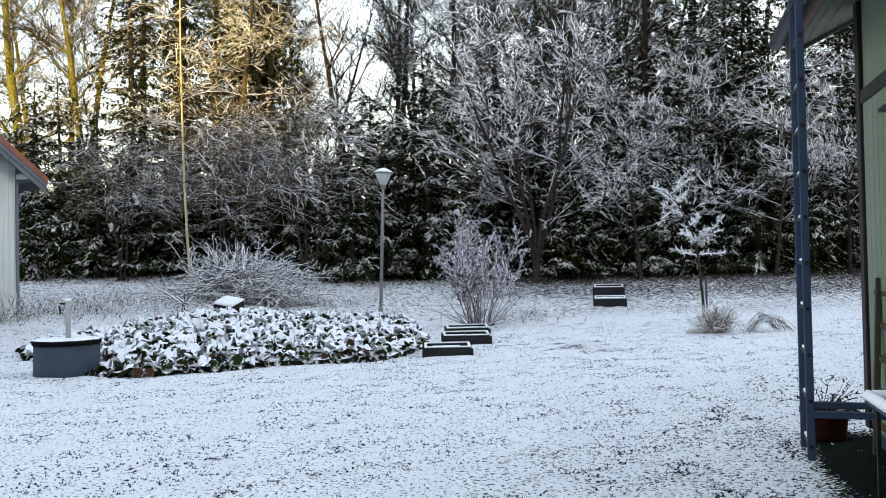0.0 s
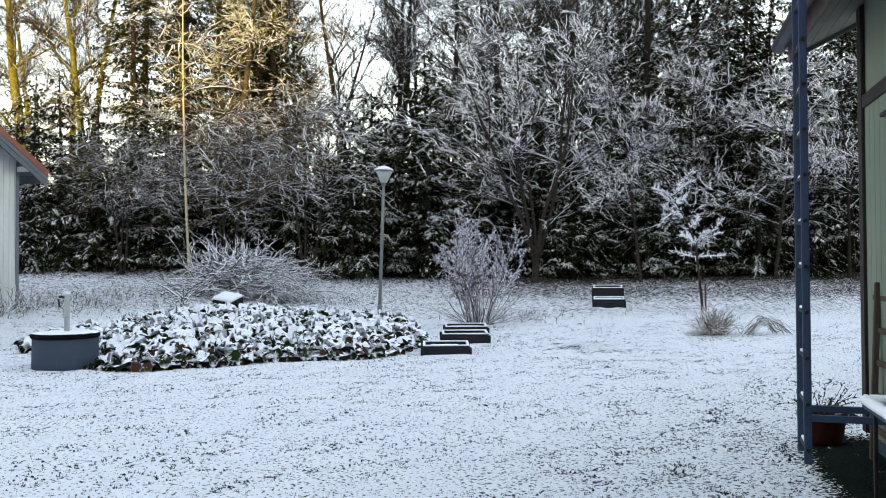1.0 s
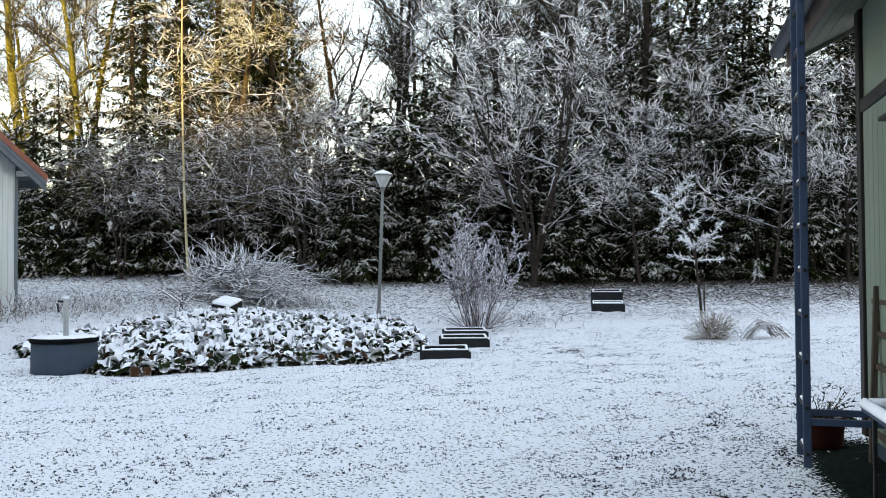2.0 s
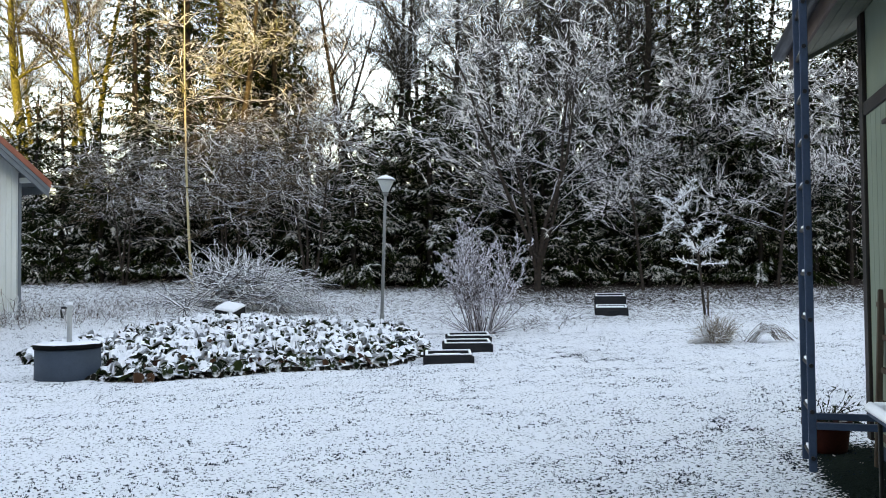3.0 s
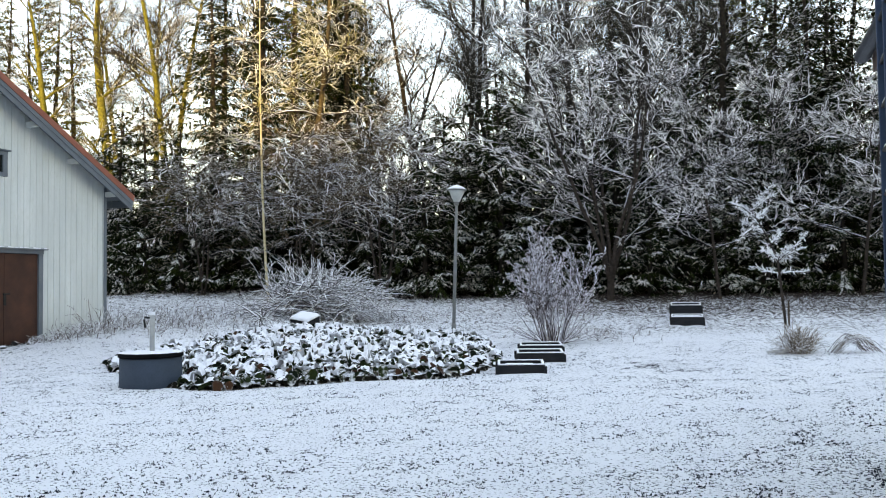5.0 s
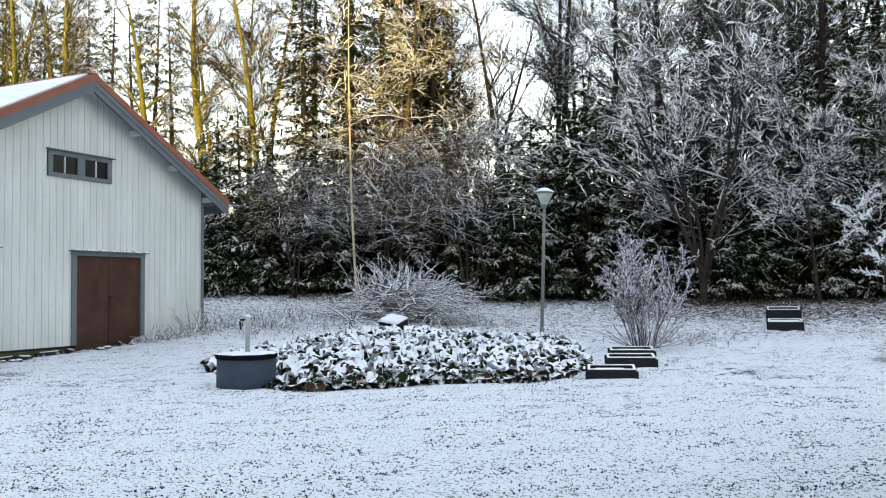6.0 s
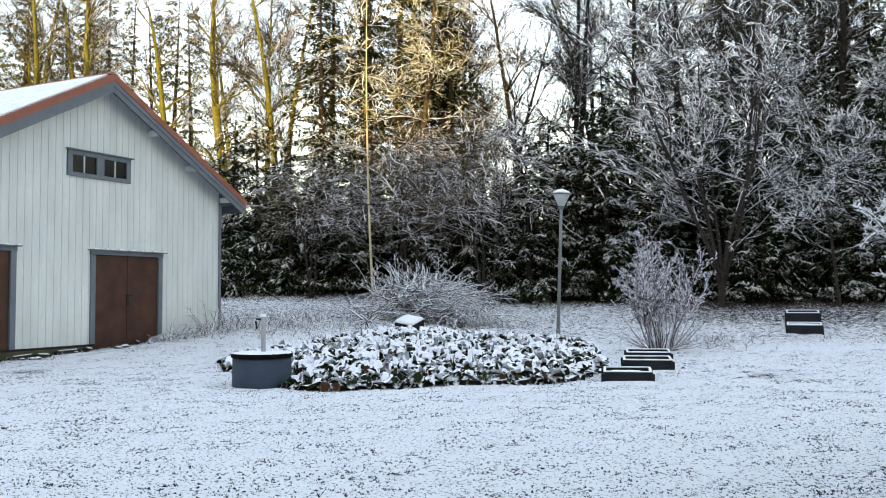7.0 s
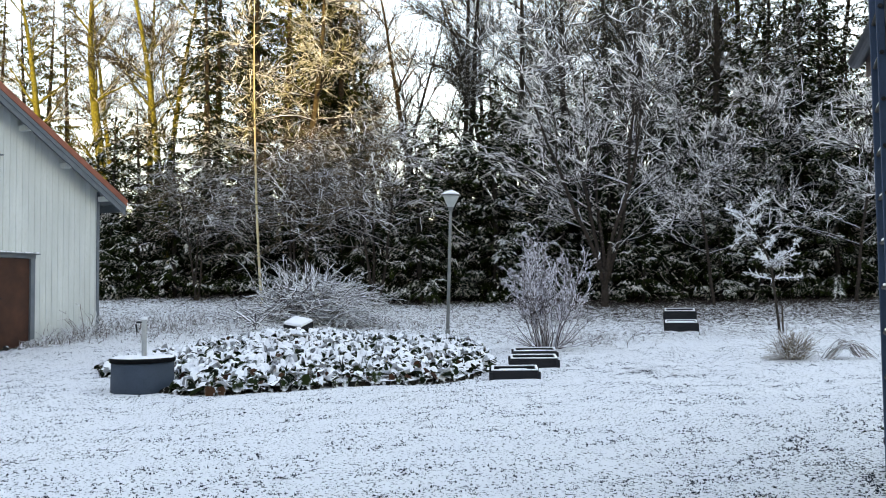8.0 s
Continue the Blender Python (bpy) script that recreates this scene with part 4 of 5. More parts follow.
def far_woods(name, places, seed, label):
    """Far rows of conifers: ragged tiers on a stem, all in one piece."""
    rng = np.random.default_rng(seed)
    V, F = [], []
    for x, y, h in places:
        z0, tiers, n = float(ground_z(x, min(y, 60.0))) - 0.2, 9, 9
        for k in range(tiers):
            a, b = h * (0.06 + 0.92 * k / tiers), h * (0.06 + 0.92 * (k + 1.7) / tiers)
            r = h * 0.17 * (1 - k / tiers) + 0.15
            c = len(V)
            V.append((x, y, z0 + min(b, h)))
            for i in range(n):
                an = 2 * math.pi * i / n + rng.uniform(-0.3, 0.3)
                rr = r * rng.uniform(0.55, 1.2)
                V.append((x + rr * math.cos(an), y + rr * math.sin(an), z0 + a + rng.uniform(-0.03, 0.03) * h))
            F += [(c, c + 1 + i, c + 1 + (i + 1) % n) for i in range(n)]
        c = len(V)
        for zz in (z0, z0 + h * 0.3):
            V += [(x + 0.2, y, zz), (x - 0.12, y + 0.18, zz), (x - 0.12, y - 0.18, zz)]
        F += [(c + i, c + (i + 1) % 3, c + 3 + (i + 1) % 3, c + 3 + i) for i in range(3)]
    tagged(solid(name, mesh_of(name, V, F), M_SPRUCE_BARE), label, "woods", kind="stuff")


build_woods()
_r = random.Random(5)
far_woods("thicket", [(x * 0.75 + _r.uniform(-0.6, 0.6), 36.6 + _r.uniform(-1, 1), _r.uniform(3.4, 5.2) * (1.3 if x > 2 else 1.0)) for x in range(-36, 30)]
          + [(x * 0.7 + _r.uniform(-0.4, 0.4), row + _r.uniform(-0.6, 0.6), _r.uniform(3.2, 4.8)) for row in (39, 41) for x in range(-46, 40)], 8,
          "low dense spruce thicket behind the edge of the woods")
far_woods("far_woods", [(x + _r.uniform(-1, 1), y + _r.uniform(-2, 2), h * _r.uniform(0.85, 1.15) * (1.3 if x > 2 else 1.0)) for x in range(-46, 40, 2) for y, h in ((43, 5.6), (47, 6.5), (52, 7.5))], 6,
          "low dense spruce thicket deep in the woods")
def southern_height(x):
    """Tops of the unseen trees added south of the house: lower where the sun is let through to the north-western trees.
    """
    return float(np.interp(x, [-90, -40, -20, -17, -11.5, -8.5, 90], [24, 23.5, 22.5, 21, 21, 32, 32]))


# added out of view to block low sun and sky; last row closes leaks
far_woods("woods_behind", [(x + (row % 4) / 2 + _r.uniform(-0.8, 0.8), -40 + row + _r.uniform(-1, 1), southern_height(x) * _r.uniform(0.9, 1.06)) for row in range(-10, 7, 2) for x in range(-90, 90, 2)]
          + [(-13 + 0.8 * k, -37 + 0.3 * (k % 2), 19.0) for k in range(14)], 7,
          "unseen tall woods added south of the garden to shade it")


# ---- things of the garden ----
def stuff(name, me, mat, parent, label=""):
    """A part made of pieces too many and small to count."""
    return tagged(solid(name, me, mat, parent, label), kind="stuff")


def well():
    ob = thing("well", pose(-5.4, 12.3, 0.27), "grey concrete well ring with dark lid and snow", "well")
    lathe("ring", [(0.445, -0.1), (0.445, 0.1), (0.44, 0.44), (0.43, 0.455)], M_CONCRETE, ob, "", 40)
    lathe("lid", [(0.45, 0.456), (0.462, 0.462), (0.462, 0.515), (0.45, 0.524)], M_LID, ob, "black lid with a raised rim", 40)
    rng = np.random.default_rng(4)
    v, f, n = [], [], 36
    for k, (r, z) in enumerate(((0.452, 0.52), (0.44, 0.53), (0.3, 0.534), (0.12, 0.536))):
        for i in range(n):
            a = 2 * math.pi * i / n
            rr = r * (1 + rng.uniform(-0.02, 0.02))
            v.append((rr * math.cos(a), rr * math.sin(a), z + (rng.uniform(-0.008, 0.008) if k else 0)))
    for k in range(3):
        f += [(k * n + i, k * n + (i + 1) % n, (k + 1) * n + (i + 1) % n, (k + 1) * n + i) for i in range(n)]
    f.append(tuple(3 * n + i for i in range(n)))
    solid("snow_cap", mesh_of("snow_cap", v, f, False), M_SNOW, ob, "thin white snow on the lid")
    p = thing("standpipe", pose(-5.4, 12.34, 0.27 + 0.56), "pale metal standpipe with snowy spout on the well", "pipe")
    lathe("pipe", [(0.036, -0.04), (0.036, 0.5), (0.03, 0.505)], M_PIPE, p, "", 16)
    bm = bmesh.new()
    box(bm, -0.12, 0.0, -0.02, 0.02, 0.455, 0.485)
    box(bm, -0.075, -0.05, -0.015, 0.015, 0.33, 0.46, Matrix.Rotation(radians(-8), 4, "Y"))
    part("spout", bm, M_IRON, p, "dark spout", 0.008)
    lathe("snow_cap", [(0.04, 0.506), (0.05, 0.52), (0.035, 0.545), (0.01, 0.552)], M_SNOW, p, "", 14)


def leaf_mesh(seed):
    """A cupped, rounded bergenia leaf with a short stalk."""
    rnd = random.Random(seed)
    v, f, n = [(0, 0, 0)], [], 12
    for ring, (r, dz) in enumerate(((0.5, 0.1), (1.0, 0.0))):
        for i in range(n):
            a = 2 * math.pi * i / n
            rr = r * (1 + rnd.uniform(-0.1, 0.1)) * (1.0 - 0.18 * math.cos(a))
            v.append((rr * math.cos(a) * 1.1, rr * math.sin(a) * 0.86, (0.42 * r * r * abs(math.sin(a)) - 0.22 * r * r * math.cos(a)) + rnd.uniform(-0.08, 0.08) * r))
    f += [(0, 1 + i, 1 + (i + 1) % n) for i in range(n)]
    f += [(1 + i, 1 + n + i, 1 + n + (i + 1) % n, 1 + (i + 1) % n) for i in range(n)]
    m = len(v)
    v += [(-0.9, 0.05, -0.05), (-0.9, -0.05, -0.05), (-2.2, 0.05, -0.6), (-2.2, -0.05, -0.6)]
    f.append((m, m + 1, m + 3, m + 2))
    return v, f


def bed_height(x, y):
    """Height of the leafy mound over the soil; nothing outside the bed."""
    dx, dy = (x + 3.85) / 3.6, (y - 16.3) / 4.35
    r = math.sqrt(dx * dx + dy * dy) + 0.05 * math.sin(5 * math.atan2(dy, dx) + 1)
    return 0.1 + 0.2 * math.sqrt(max(0.0, 1 - r)) if r < 1 else 0.0


def flower_bed():
    rnd = random.Random(8)
    ob = thing("perennial_bed", pose(-3.75, 16.4, 0.0), "round bed of snow-covered bergenia with green and brown leaves", "plants")
    inv = Matrix.Translation((3.75, -16.4, 0))
    shapes = [leaf_mesh(s) for s in range(6)]
    green = [mesh_of("leaf", *s, False) for s in shapes]
    brown = [mesh_of("leaf", *s, False) for s in shapes[:3]]
    for me, mat in [(g, M_LEAF) for g in green] + [(b, M_LEAF_BROWN) for b in brown]:
        me.materials.append(mat)
    spots = []
    while len(spots) < 3300:
        x, y = rnd.uniform(-8.2, 0.3), rnd.uniform(11.7, 20.9)
        h = bed_height(x, y)
        if h and (x + 5.4) ** 2 + (y - 12.3) ** 2 > 0.33:
            spots.append((y, x, h))
    spots.sort()
    V, F = [], []
    X0, Y0, CELL = -8.6, 11.4, 0.035
    lay_of = np.full((285, 265), -9.0)
    singles = 0
    for k, (y, x, h) in enumerate(spots):
        s = rnd.uniform(0.045, 0.095)
        zz = float(ground_z(x, y)) + h * rnd.uniform(0.45, 1.08)
        upright = rnd.random() < (0.45 if h < 0.19 and y < 15.5 else 0.24)
        tilt = rnd.uniform(55, 88) if upright else rnd.uniform(5, 48)
        # upright leaves lean out of the mound
        face = math.atan2(y - 17.5, x + 3.85) + math.pi + rnd.gauss(0, 0.9) if upright else rnd.uniform(0, 2 * math.pi)
        lay = Matrix.Rotation(face, 4, "Z") @ Matrix.Rotation(radians(-tilt), 4, "Y") @ Matrix.Rotation(radians(rnd.uniform(-25, 25)), 4, "X")
        m = inv @ Matrix.Translation((x, y, zz)) @ lay @ Matrix.Scale(s, 4)
        if upright and singles < 295 and (k % 4 == 0 or k < 330):
            singles += 1
            ob2 = solid("leaf", rnd.choice(brown if rnd.random() < 0.26 else green), None, ob)
            ob2.matrix_basis = m
        else:
            v, f = shapes[k % 6]
            c = len(V)
            V += [tuple(m @ Vector(q)) for q in v]
            F += [tuple(c + i for i in q) for q in f]
        if not upright:
            # a pillow of snow lying on the leaf, merged with its neighbours
            rr, hh = s * rnd.uniform(1.0, 1.8), rnd.uniform(0.025, 0.06)
            gx, gy = rnd.uniform(-0.7, 0.7), rnd.uniform(-0.9, 0.5)
            i0, i1 = int((x - rr - X0) / CELL), int((x + rr - X0) / CELL) + 2
            j0, j1 = int((y - rr - Y0) / CELL), int((y + rr - Y0) / CELL) + 2
            dx, dy = np.meshgrid(X0 + np.arange(i0, i1) * CELL - x, Y0 + np.arange(j0, j1) * CELL - y)
            wob = 1 + 0.25 * np.sin(3 * np.arctan2(dy, dx) + k) + 0.12 * np.sin(5 * np.arctan2(dy, dx) + 2 * k)
            q = 1 - (dx * dx + dy * dy) / (rr * wob * 0.8) ** 2
            dome = np.where(q > 0, zz + 0.015 + hh * np.sqrt(np.maximum(q, 0)) + gx * dx + gy * dy, -9)
            lay_of[j0:j1, i0:i1] = np.maximum(lay_of[j0:j1, i0:i1], dome)
    rows, cols = np.nonzero(lay_of > -5)
    number = -np.ones(lay_of.shape, int)
    number[rows, cols] = np.arange(len(rows))
    SV = np.stack([X0 + cols * CELL + 3.75, Y0 + rows * CELL - 16.4, lay_of[rows, cols]], 1)
    SV += np.random.default_rng(8).normal(0, 0.004, SV.shape)
    quad = np.stack([number[:-1, :-1], number[:-1, 1:], number[1:, 1:], number[1:, :-1]], -1).reshape(-1, 4)
    SF = quad[(quad >= 0).all(1)]
    # near-black sheet under the leaves, showing as dark gaps between them
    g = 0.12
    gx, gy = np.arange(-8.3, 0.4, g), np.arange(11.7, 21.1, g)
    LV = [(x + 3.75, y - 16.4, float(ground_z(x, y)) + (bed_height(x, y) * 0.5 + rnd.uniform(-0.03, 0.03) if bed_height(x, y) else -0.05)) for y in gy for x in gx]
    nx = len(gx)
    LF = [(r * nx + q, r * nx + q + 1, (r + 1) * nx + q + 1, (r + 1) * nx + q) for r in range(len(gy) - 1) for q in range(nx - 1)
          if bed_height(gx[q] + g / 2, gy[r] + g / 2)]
    solid("litter", mesh_of("litter", LV, LF), M_UNDERLAY, ob, "near-black sheet under the leaves with patches of snow")
    tagged(solid("foliage", mesh_of("foliage", V, F, False), M_LEAVES, ob), kind="stuff")
    tagged(solid("snow_cover", mesh_of("snow_cover", SV, SF, False), M_SNOW, ob, "white snow lying on the leaves"), kind="stuff")


def brush_pile():
    rnd, rng = random.Random(9), np.random.default_rng(9)
    ob = thing("brush_pile", pose(-5.7, 24.0, float(ground_z(-5.7, 24.0))), "heap of cut branches covered in frost", "brushwood")
    sticks = []
    for k in range(370):
        a = (0.0 if rnd.random() < 0.68 else math.pi) + rnd.gauss(0, 0.8)
        px = rnd.gauss(-0.25, 0.8)
        top = 1.0 * math.exp(-px * px / 1.3)
        p = (px, rnd.gauss(0, 0.45), 0.1 + rnd.random() ** 0.7 * top)
        way = (math.cos(a), math.sin(a) * 0.6, rnd.uniform(-0.2, 0.38))
        limb(rnd, p, way, rnd.uniform(0.6, 1.75), rnd.uniform(0.012, 0.026), 0.008, 7, 0.3, -0.05, sticks)
    for k in range(90):
        # long strands trailing to one side
        p = (rnd.uniform(-0.4, 0.9), rnd.gauss(0, 0.35), rnd.uniform(0.15, 0.75))
        limb(rnd, p, (1, rnd.gauss(0, 0.25), rnd.uniform(-0.1, 0.25)), rnd.uniform(1.1, 2.1), 0.017, 0.008, 9, 0.2, -0.05, sticks)
    for k in range(80):
        p = (rnd.gauss(-0.35, 0.5), rnd.gauss(0, 0.3), 0.6)
        limb(rnd, p, (rnd.gauss(-0.05, 0.5), rnd.gauss(0, 0.3), 1), rnd.uniform(0.6, 1.45), 0.015, 0.008, 7, 0.3, 0.0, sticks)
    tw = sprout(rng, sticks, 4600, 0.24, 0.8, 0.1, 0.01, 2)
    stuff("branchwork", tube_mesh("branches", sticks, 5), M_BRUSH, ob)
    stuff("twig_mass", tube_mesh("twigs", tw, 3, True), M_BRUSH, ob)
    # one thick dead limb and a pulled-out stump with roots beside the heap
    st = thing("dead_stump", pose(-6.55, 21.7, float(ground_z(-6.55, 21.7))), "pale uprooted stump with frosted roots", "stump")
    seg = []
    for k in range(26):
        a = rnd.uniform(0, 6.28)
        limb(rnd, (0, 0, 0.2), (math.cos(a), math.sin(a) * 0.6, rnd.uniform(-0.4, 0.7)), rnd.uniform(0.25, 0.6), 0.02, 0.006, 7, 0.45, -0.08, seg)
    limb(rnd, (0, 0, 0.15), (-0.8, 0, 0.75), 0.9, 0.035, 0.015, 7, 0.16, 0, seg)
    limb(rnd, (0.1, 0, 0.2), (0.75, 0.1, 1), 1.1, 0.022, 0.01, 7, 0.18, 0, seg)
    stuff("root_mass", tube_mesh("roots", seg, 6), M_BRUSH, st)


def crate():
    ob = thing("crate", pose(-5.3, 21.2, float(ground_z(-5.3, 21.2)) + 0.03, 16, 9, -20), "black box capped with snow beside the brush heap", "box")
    block("body", -0.27, 0.27, -0.27, 0.27, -0.12, 0.27, M_BOXDARK, ob, bevel=0.02)
    bm = bmesh.new()
    vs = box(bm, -0.285, 0.285, -0.285, 0.285, 0.272, 0.345)
    for q in vs:
        if q.co.z > 0.3:
            q.co.x *= 0.86
            q.co.y *= 0.8
    part("snow_cap", bm, M_SNOW, ob, "white cap of snow", 0.02, False)


def lamp():
    ob = thing("garden_lamp", pose(-1.55, 20.9, 0.55, 0, 2.1, 0), "grey garden lamp post with a cone shade and snow", "lamp")
    lathe("base", [(0.056, -0.05), (0.056, 0.2), (0.045, 0.25)], M_LAMP, ob, "", 18)
    lathe("pole", [(0.042, 0.24), (0.04, 2.2), (0.034, 3.16)], M_LAMP, ob, "", 18)
    lathe("collar", [(0.06, 3.14), (0.062, 3.2), (0.075, 3.22)], M_LAMP, ob, "", 18)
    lathe("shade", [(0.075, 3.215), (0.19, 3.47), (0.2, 3.49)], M_SHADE, ob, "pale translucent tapered shade", 28)
    lathe("cap", [(0.24, 3.492), (0.245, 3.51), (0.13, 3.575), (0.03, 3.6)], M_LAMP, ob, "", 28)
    lathe("snow_cap", [(0.235, 3.522), (0.2, 3.56), (0.1, 3.61), (0.02, 3.63)], M_SNOW, ob, "small white cone of snow", 28)


def shrub():
    rnd, rng = random.Random(10), np.random.default_rng(10)
    ob = thing("frosted_shrub", pose(0.74, 18.2, float(ground_z(0.74, 18.2))), "frost-covered many-stemmed garden shrub", "shrub")
    stems = []
    for k in range(34):
        a, sp = rnd.uniform(0, 6.28), rnd.random() ** 0.8
        d = (math.cos(a) * 0.55 * sp, math.sin(a) * 0.55 * sp, 1)
        way = limb(rnd, (0.3 * math.cos(a) * sp, 0.3 * math.sin(a) * sp, -0.05), d, rnd.uniform(1.6, 2.7) * (1.08 - 0.5 * sp), 0.016, 0.006, 9, 0.13, 0.02, stems)
        for q, dd, r in way[2:8]:
            side = Vector((rnd.uniform(-1, 1), rnd.uniform(-1, 1), rnd.uniform(0.0, 0.8)))
            limb(rnd, q, dd * 0.6 + side, rnd.uniform(0.25, 0.6), 0.009, 0.005, 5, 0.2, 0.03, stems)
    for k in range(30):
        a = rnd.uniform(0, 6.28)
        limb(rnd, (0.25 * math.cos(a), 0.25 * math.sin(a), 0.0), (math.cos(a), math.sin(a), rnd.uniform(0.3, 1.2)), rnd.uniform(0.6, 1.15), 0.011, 0.005, 7, 0.2, 0.0, stems)
    high = [s for s in stems if s[2] > 0.5]
    tw = sprout(rng, high, 900, 0.22, 0.8, 0.2, 0.006, 2)
    buds = sprout(rng, tw, 4200, 0.055, 0.9, 0.25, 0.015, 1)
    stuff("stem_mass", tube_mesh("stems", stems, 5), M_SHRUB, ob)
    stuff("twig_mass", tube_mesh("twigs", np.concatenate([tw, buds]), 3, True), M_SHRUB, ob)


def planter(x, y, turn, w, d, h, label, fill=0.7, tilt=2.0):
    ob = thing("planter_box", pose(x, y, float(ground_z(x, y)) - 0.02, tilt, 0, turn), label, "planter", "wooden planter boxes")
    t = 0.05
    for name, x0, x1, y0, y1 in (("side_board", -w / 2, w / 2, -d / 2, -d / 2 + t), ("side_board", -w / 2, w / 2, d / 2 - t, d / 2),
                                 ("end_board", -w / 2, -w / 2 + t, -d / 2 + t + 0.002, d / 2 - t - 0.002), ("end_board", w / 2 - t, w / 2, -d / 2 + t + 0.002, d / 2 - t - 0.002)):
        block(name, x0, x1, y0, y1, 0, h, M_PLANTER, ob, bevel=0.008)
        bm = bmesh.new()
        vs = box(bm, x0 + 0.004, x1 - 0.004, y0 + 0.004, y1 - 0.004, h + 0.001, h + 0.022)
        part("snow_rim", bm, M_SNOW, ob, "snow on the rim", 0.008)
    for sx in (-1, 1):
        for sy in (-1, 1):
            block("corner_post", sx * w / 2 - 0.03, sx * w / 2 + 0.03, sy * d / 2 - 0.03, sy * d / 2 + 0.03, -0.02, h - 0.02, M_PLANTER, ob)
    block("soil", -w / 2 + t, w / 2 - t, -d / 2 + t, d / 2 - t, 0.0, h * fill, M_SOIL, ob, "dark soil")
    bm = bmesh.new()
    full = fill > 0.8
    box(bm, -w / 2 + t + (0.01 if full else 0.08), w / 2 - t - (0.01 if full else 0.12), -d / 2 + t + (0.01 if full else 0.2), d / 2 - t - (0.01 if full else 0.06), h * fill, h * fill + 0.02)
    part("snow_fill", bm, M_SNOW, ob, "snow lying on the soil", 0.012)


def small_tree():
    rnd, rng = random.Random(12), np.random.default_rng(12)
    z = float(ground_z(5.0, 16.6))
    ob = thing("ornamental_tree", pose(5.0, 16.6, z), "small ornamental tree with snow-laden flat tiers", "tree")
    tr, br = [], []
    pts = limb(rnd, (0.05, 0, -0.05), (-0.07, 0, 1), 1.75, 0.03, 0.022, 7, 0.025, 0.02, tr)
    top = pts[-1][0]
    lead = limb(rnd, top, (-0.32, 0, 1), 1.05, 0.02, 0.008, 6, 0.05, 0.0, tr)
    for q, d, r in [pts[-1], pts[-1], pts[-1], pts[-1], pts[-1], pts[-1], pts[-2], pts[-2]]:
        a = rnd.uniform(0, 6.28)
        limb(rnd, q, (math.cos(a), math.sin(a), rnd.uniform(0.15, 0.8)), rnd.uniform(0.35, 0.75), 0.012, 0.006, 6, 0.22, -0.02, br)
    for q, d, r in [lead[2], lead[3], lead[3], lead[4], lead[4], lead[5], lead[5], lead[1]]:
        a = rnd.uniform(0, 6.28)
        limb(rnd, q, (math.cos(a), math.sin(a), rnd.uniform(-0.1, 0.9)), rnd.uniform(0.3, 0.65), 0.011, 0.005, 6, 0.24, -0.01, br)
    tw = sprout(rng, br, 760, 0.1, 1.1, 0.3, 0.005, 2)
    solid("trunk", tube_mesh("trunk", tr, 8), M_GREYBARK, ob)
    stuff("branchwork", tube_mesh("branches", br, 5), M_GREYBARK, ob)
    stuff("twig_mass", tube_mesh("twigs", tw, 4, True), M_RIME, ob)
    # pillows of snow along the twigs
    seg = []
    for s in np.concatenate([tw, np.asarray(br)]):
        if rnd.random() < 0.7:
            seg.append((s[0], s[1], s[2] + 0.018, s[3], s[4], s[5] + 0.018, 0.009 * rnd.uniform(0.5, 1.5), 0.006))
    stuff("snow_load", tube_mesh("snow_load", seg, 5), M_SNOW, ob, "soft white snow along the twigs")
    block("stake", 0.05, 0.08, -0.03, 0.0, -0.1, 0.95, M_WOOD, ob)
    st = thing("straw_tuft", pose(5.15, 16.3, float(ground_z(5.15, 16.3))), "withered straw-coloured grass tuft round the little tree", "grass")
    blades = []
    for k in range(420):
        a, sp = rnd.uniform(0, 6.28), rnd.random()
        limb(rnd, (0.2 * math.cos(a) * sp, 0.14 * math.sin(a) * sp, -0.02), (math.cos(a) * 0.35 * sp, math.sin(a) * 0.35 * sp, 1), rnd.uniform(0.25, 0.66), 0.009, 0.005, 6, 0.42, -0.14 * sp, blades)
    for k in range(90):
        a = rnd.uniform(2.4, 4.0)
        limb(rnd, (-0.1, 0, 0.02), (math.cos(a), math.sin(a) * 0.5, 0.4), rnd.uniform(0.3, 0.6), 0.009, 0.004, 5, 0.1, -0.2, blades)
    stuff("blade_mass", tube_mesh("blades", blades, 3, True), M_STRAW, st)
    arch = thing("withered_plant", pose(5.75, 16.3, float(ground_z(5.75, 16.3))), "arching withered stems bent down with frost", "plant")
    seg = []
    for k in range(26):
        p = Vector((rnd.uniform(-0.1, 0.1), rnd.uniform(-0.15, 0.15), 0))
        n, w, h = 9, rnd.uniform(0.45, 0.85), rnd.uniform(0.18, 0.36)
        last = p
        for i in range(1, n + 1):
            t = i / n
            q = p + Vector((w * t, rnd.uniform(-0.02, 0.02), h * math.sin(math.pi * t * rnd.uniform(0.92, 1.0))))
            seg.append((*last, *q, 0.008, 0.007))
            last = q
    tw = sprout(rng, seg, 160, 0.1, 0.6, 0.0, 0.006, 1)
    stuff("stem_mass", tube_mesh("stems", np.concatenate([np.asarray(seg), tw]), 3, True), M_WEED, arch)


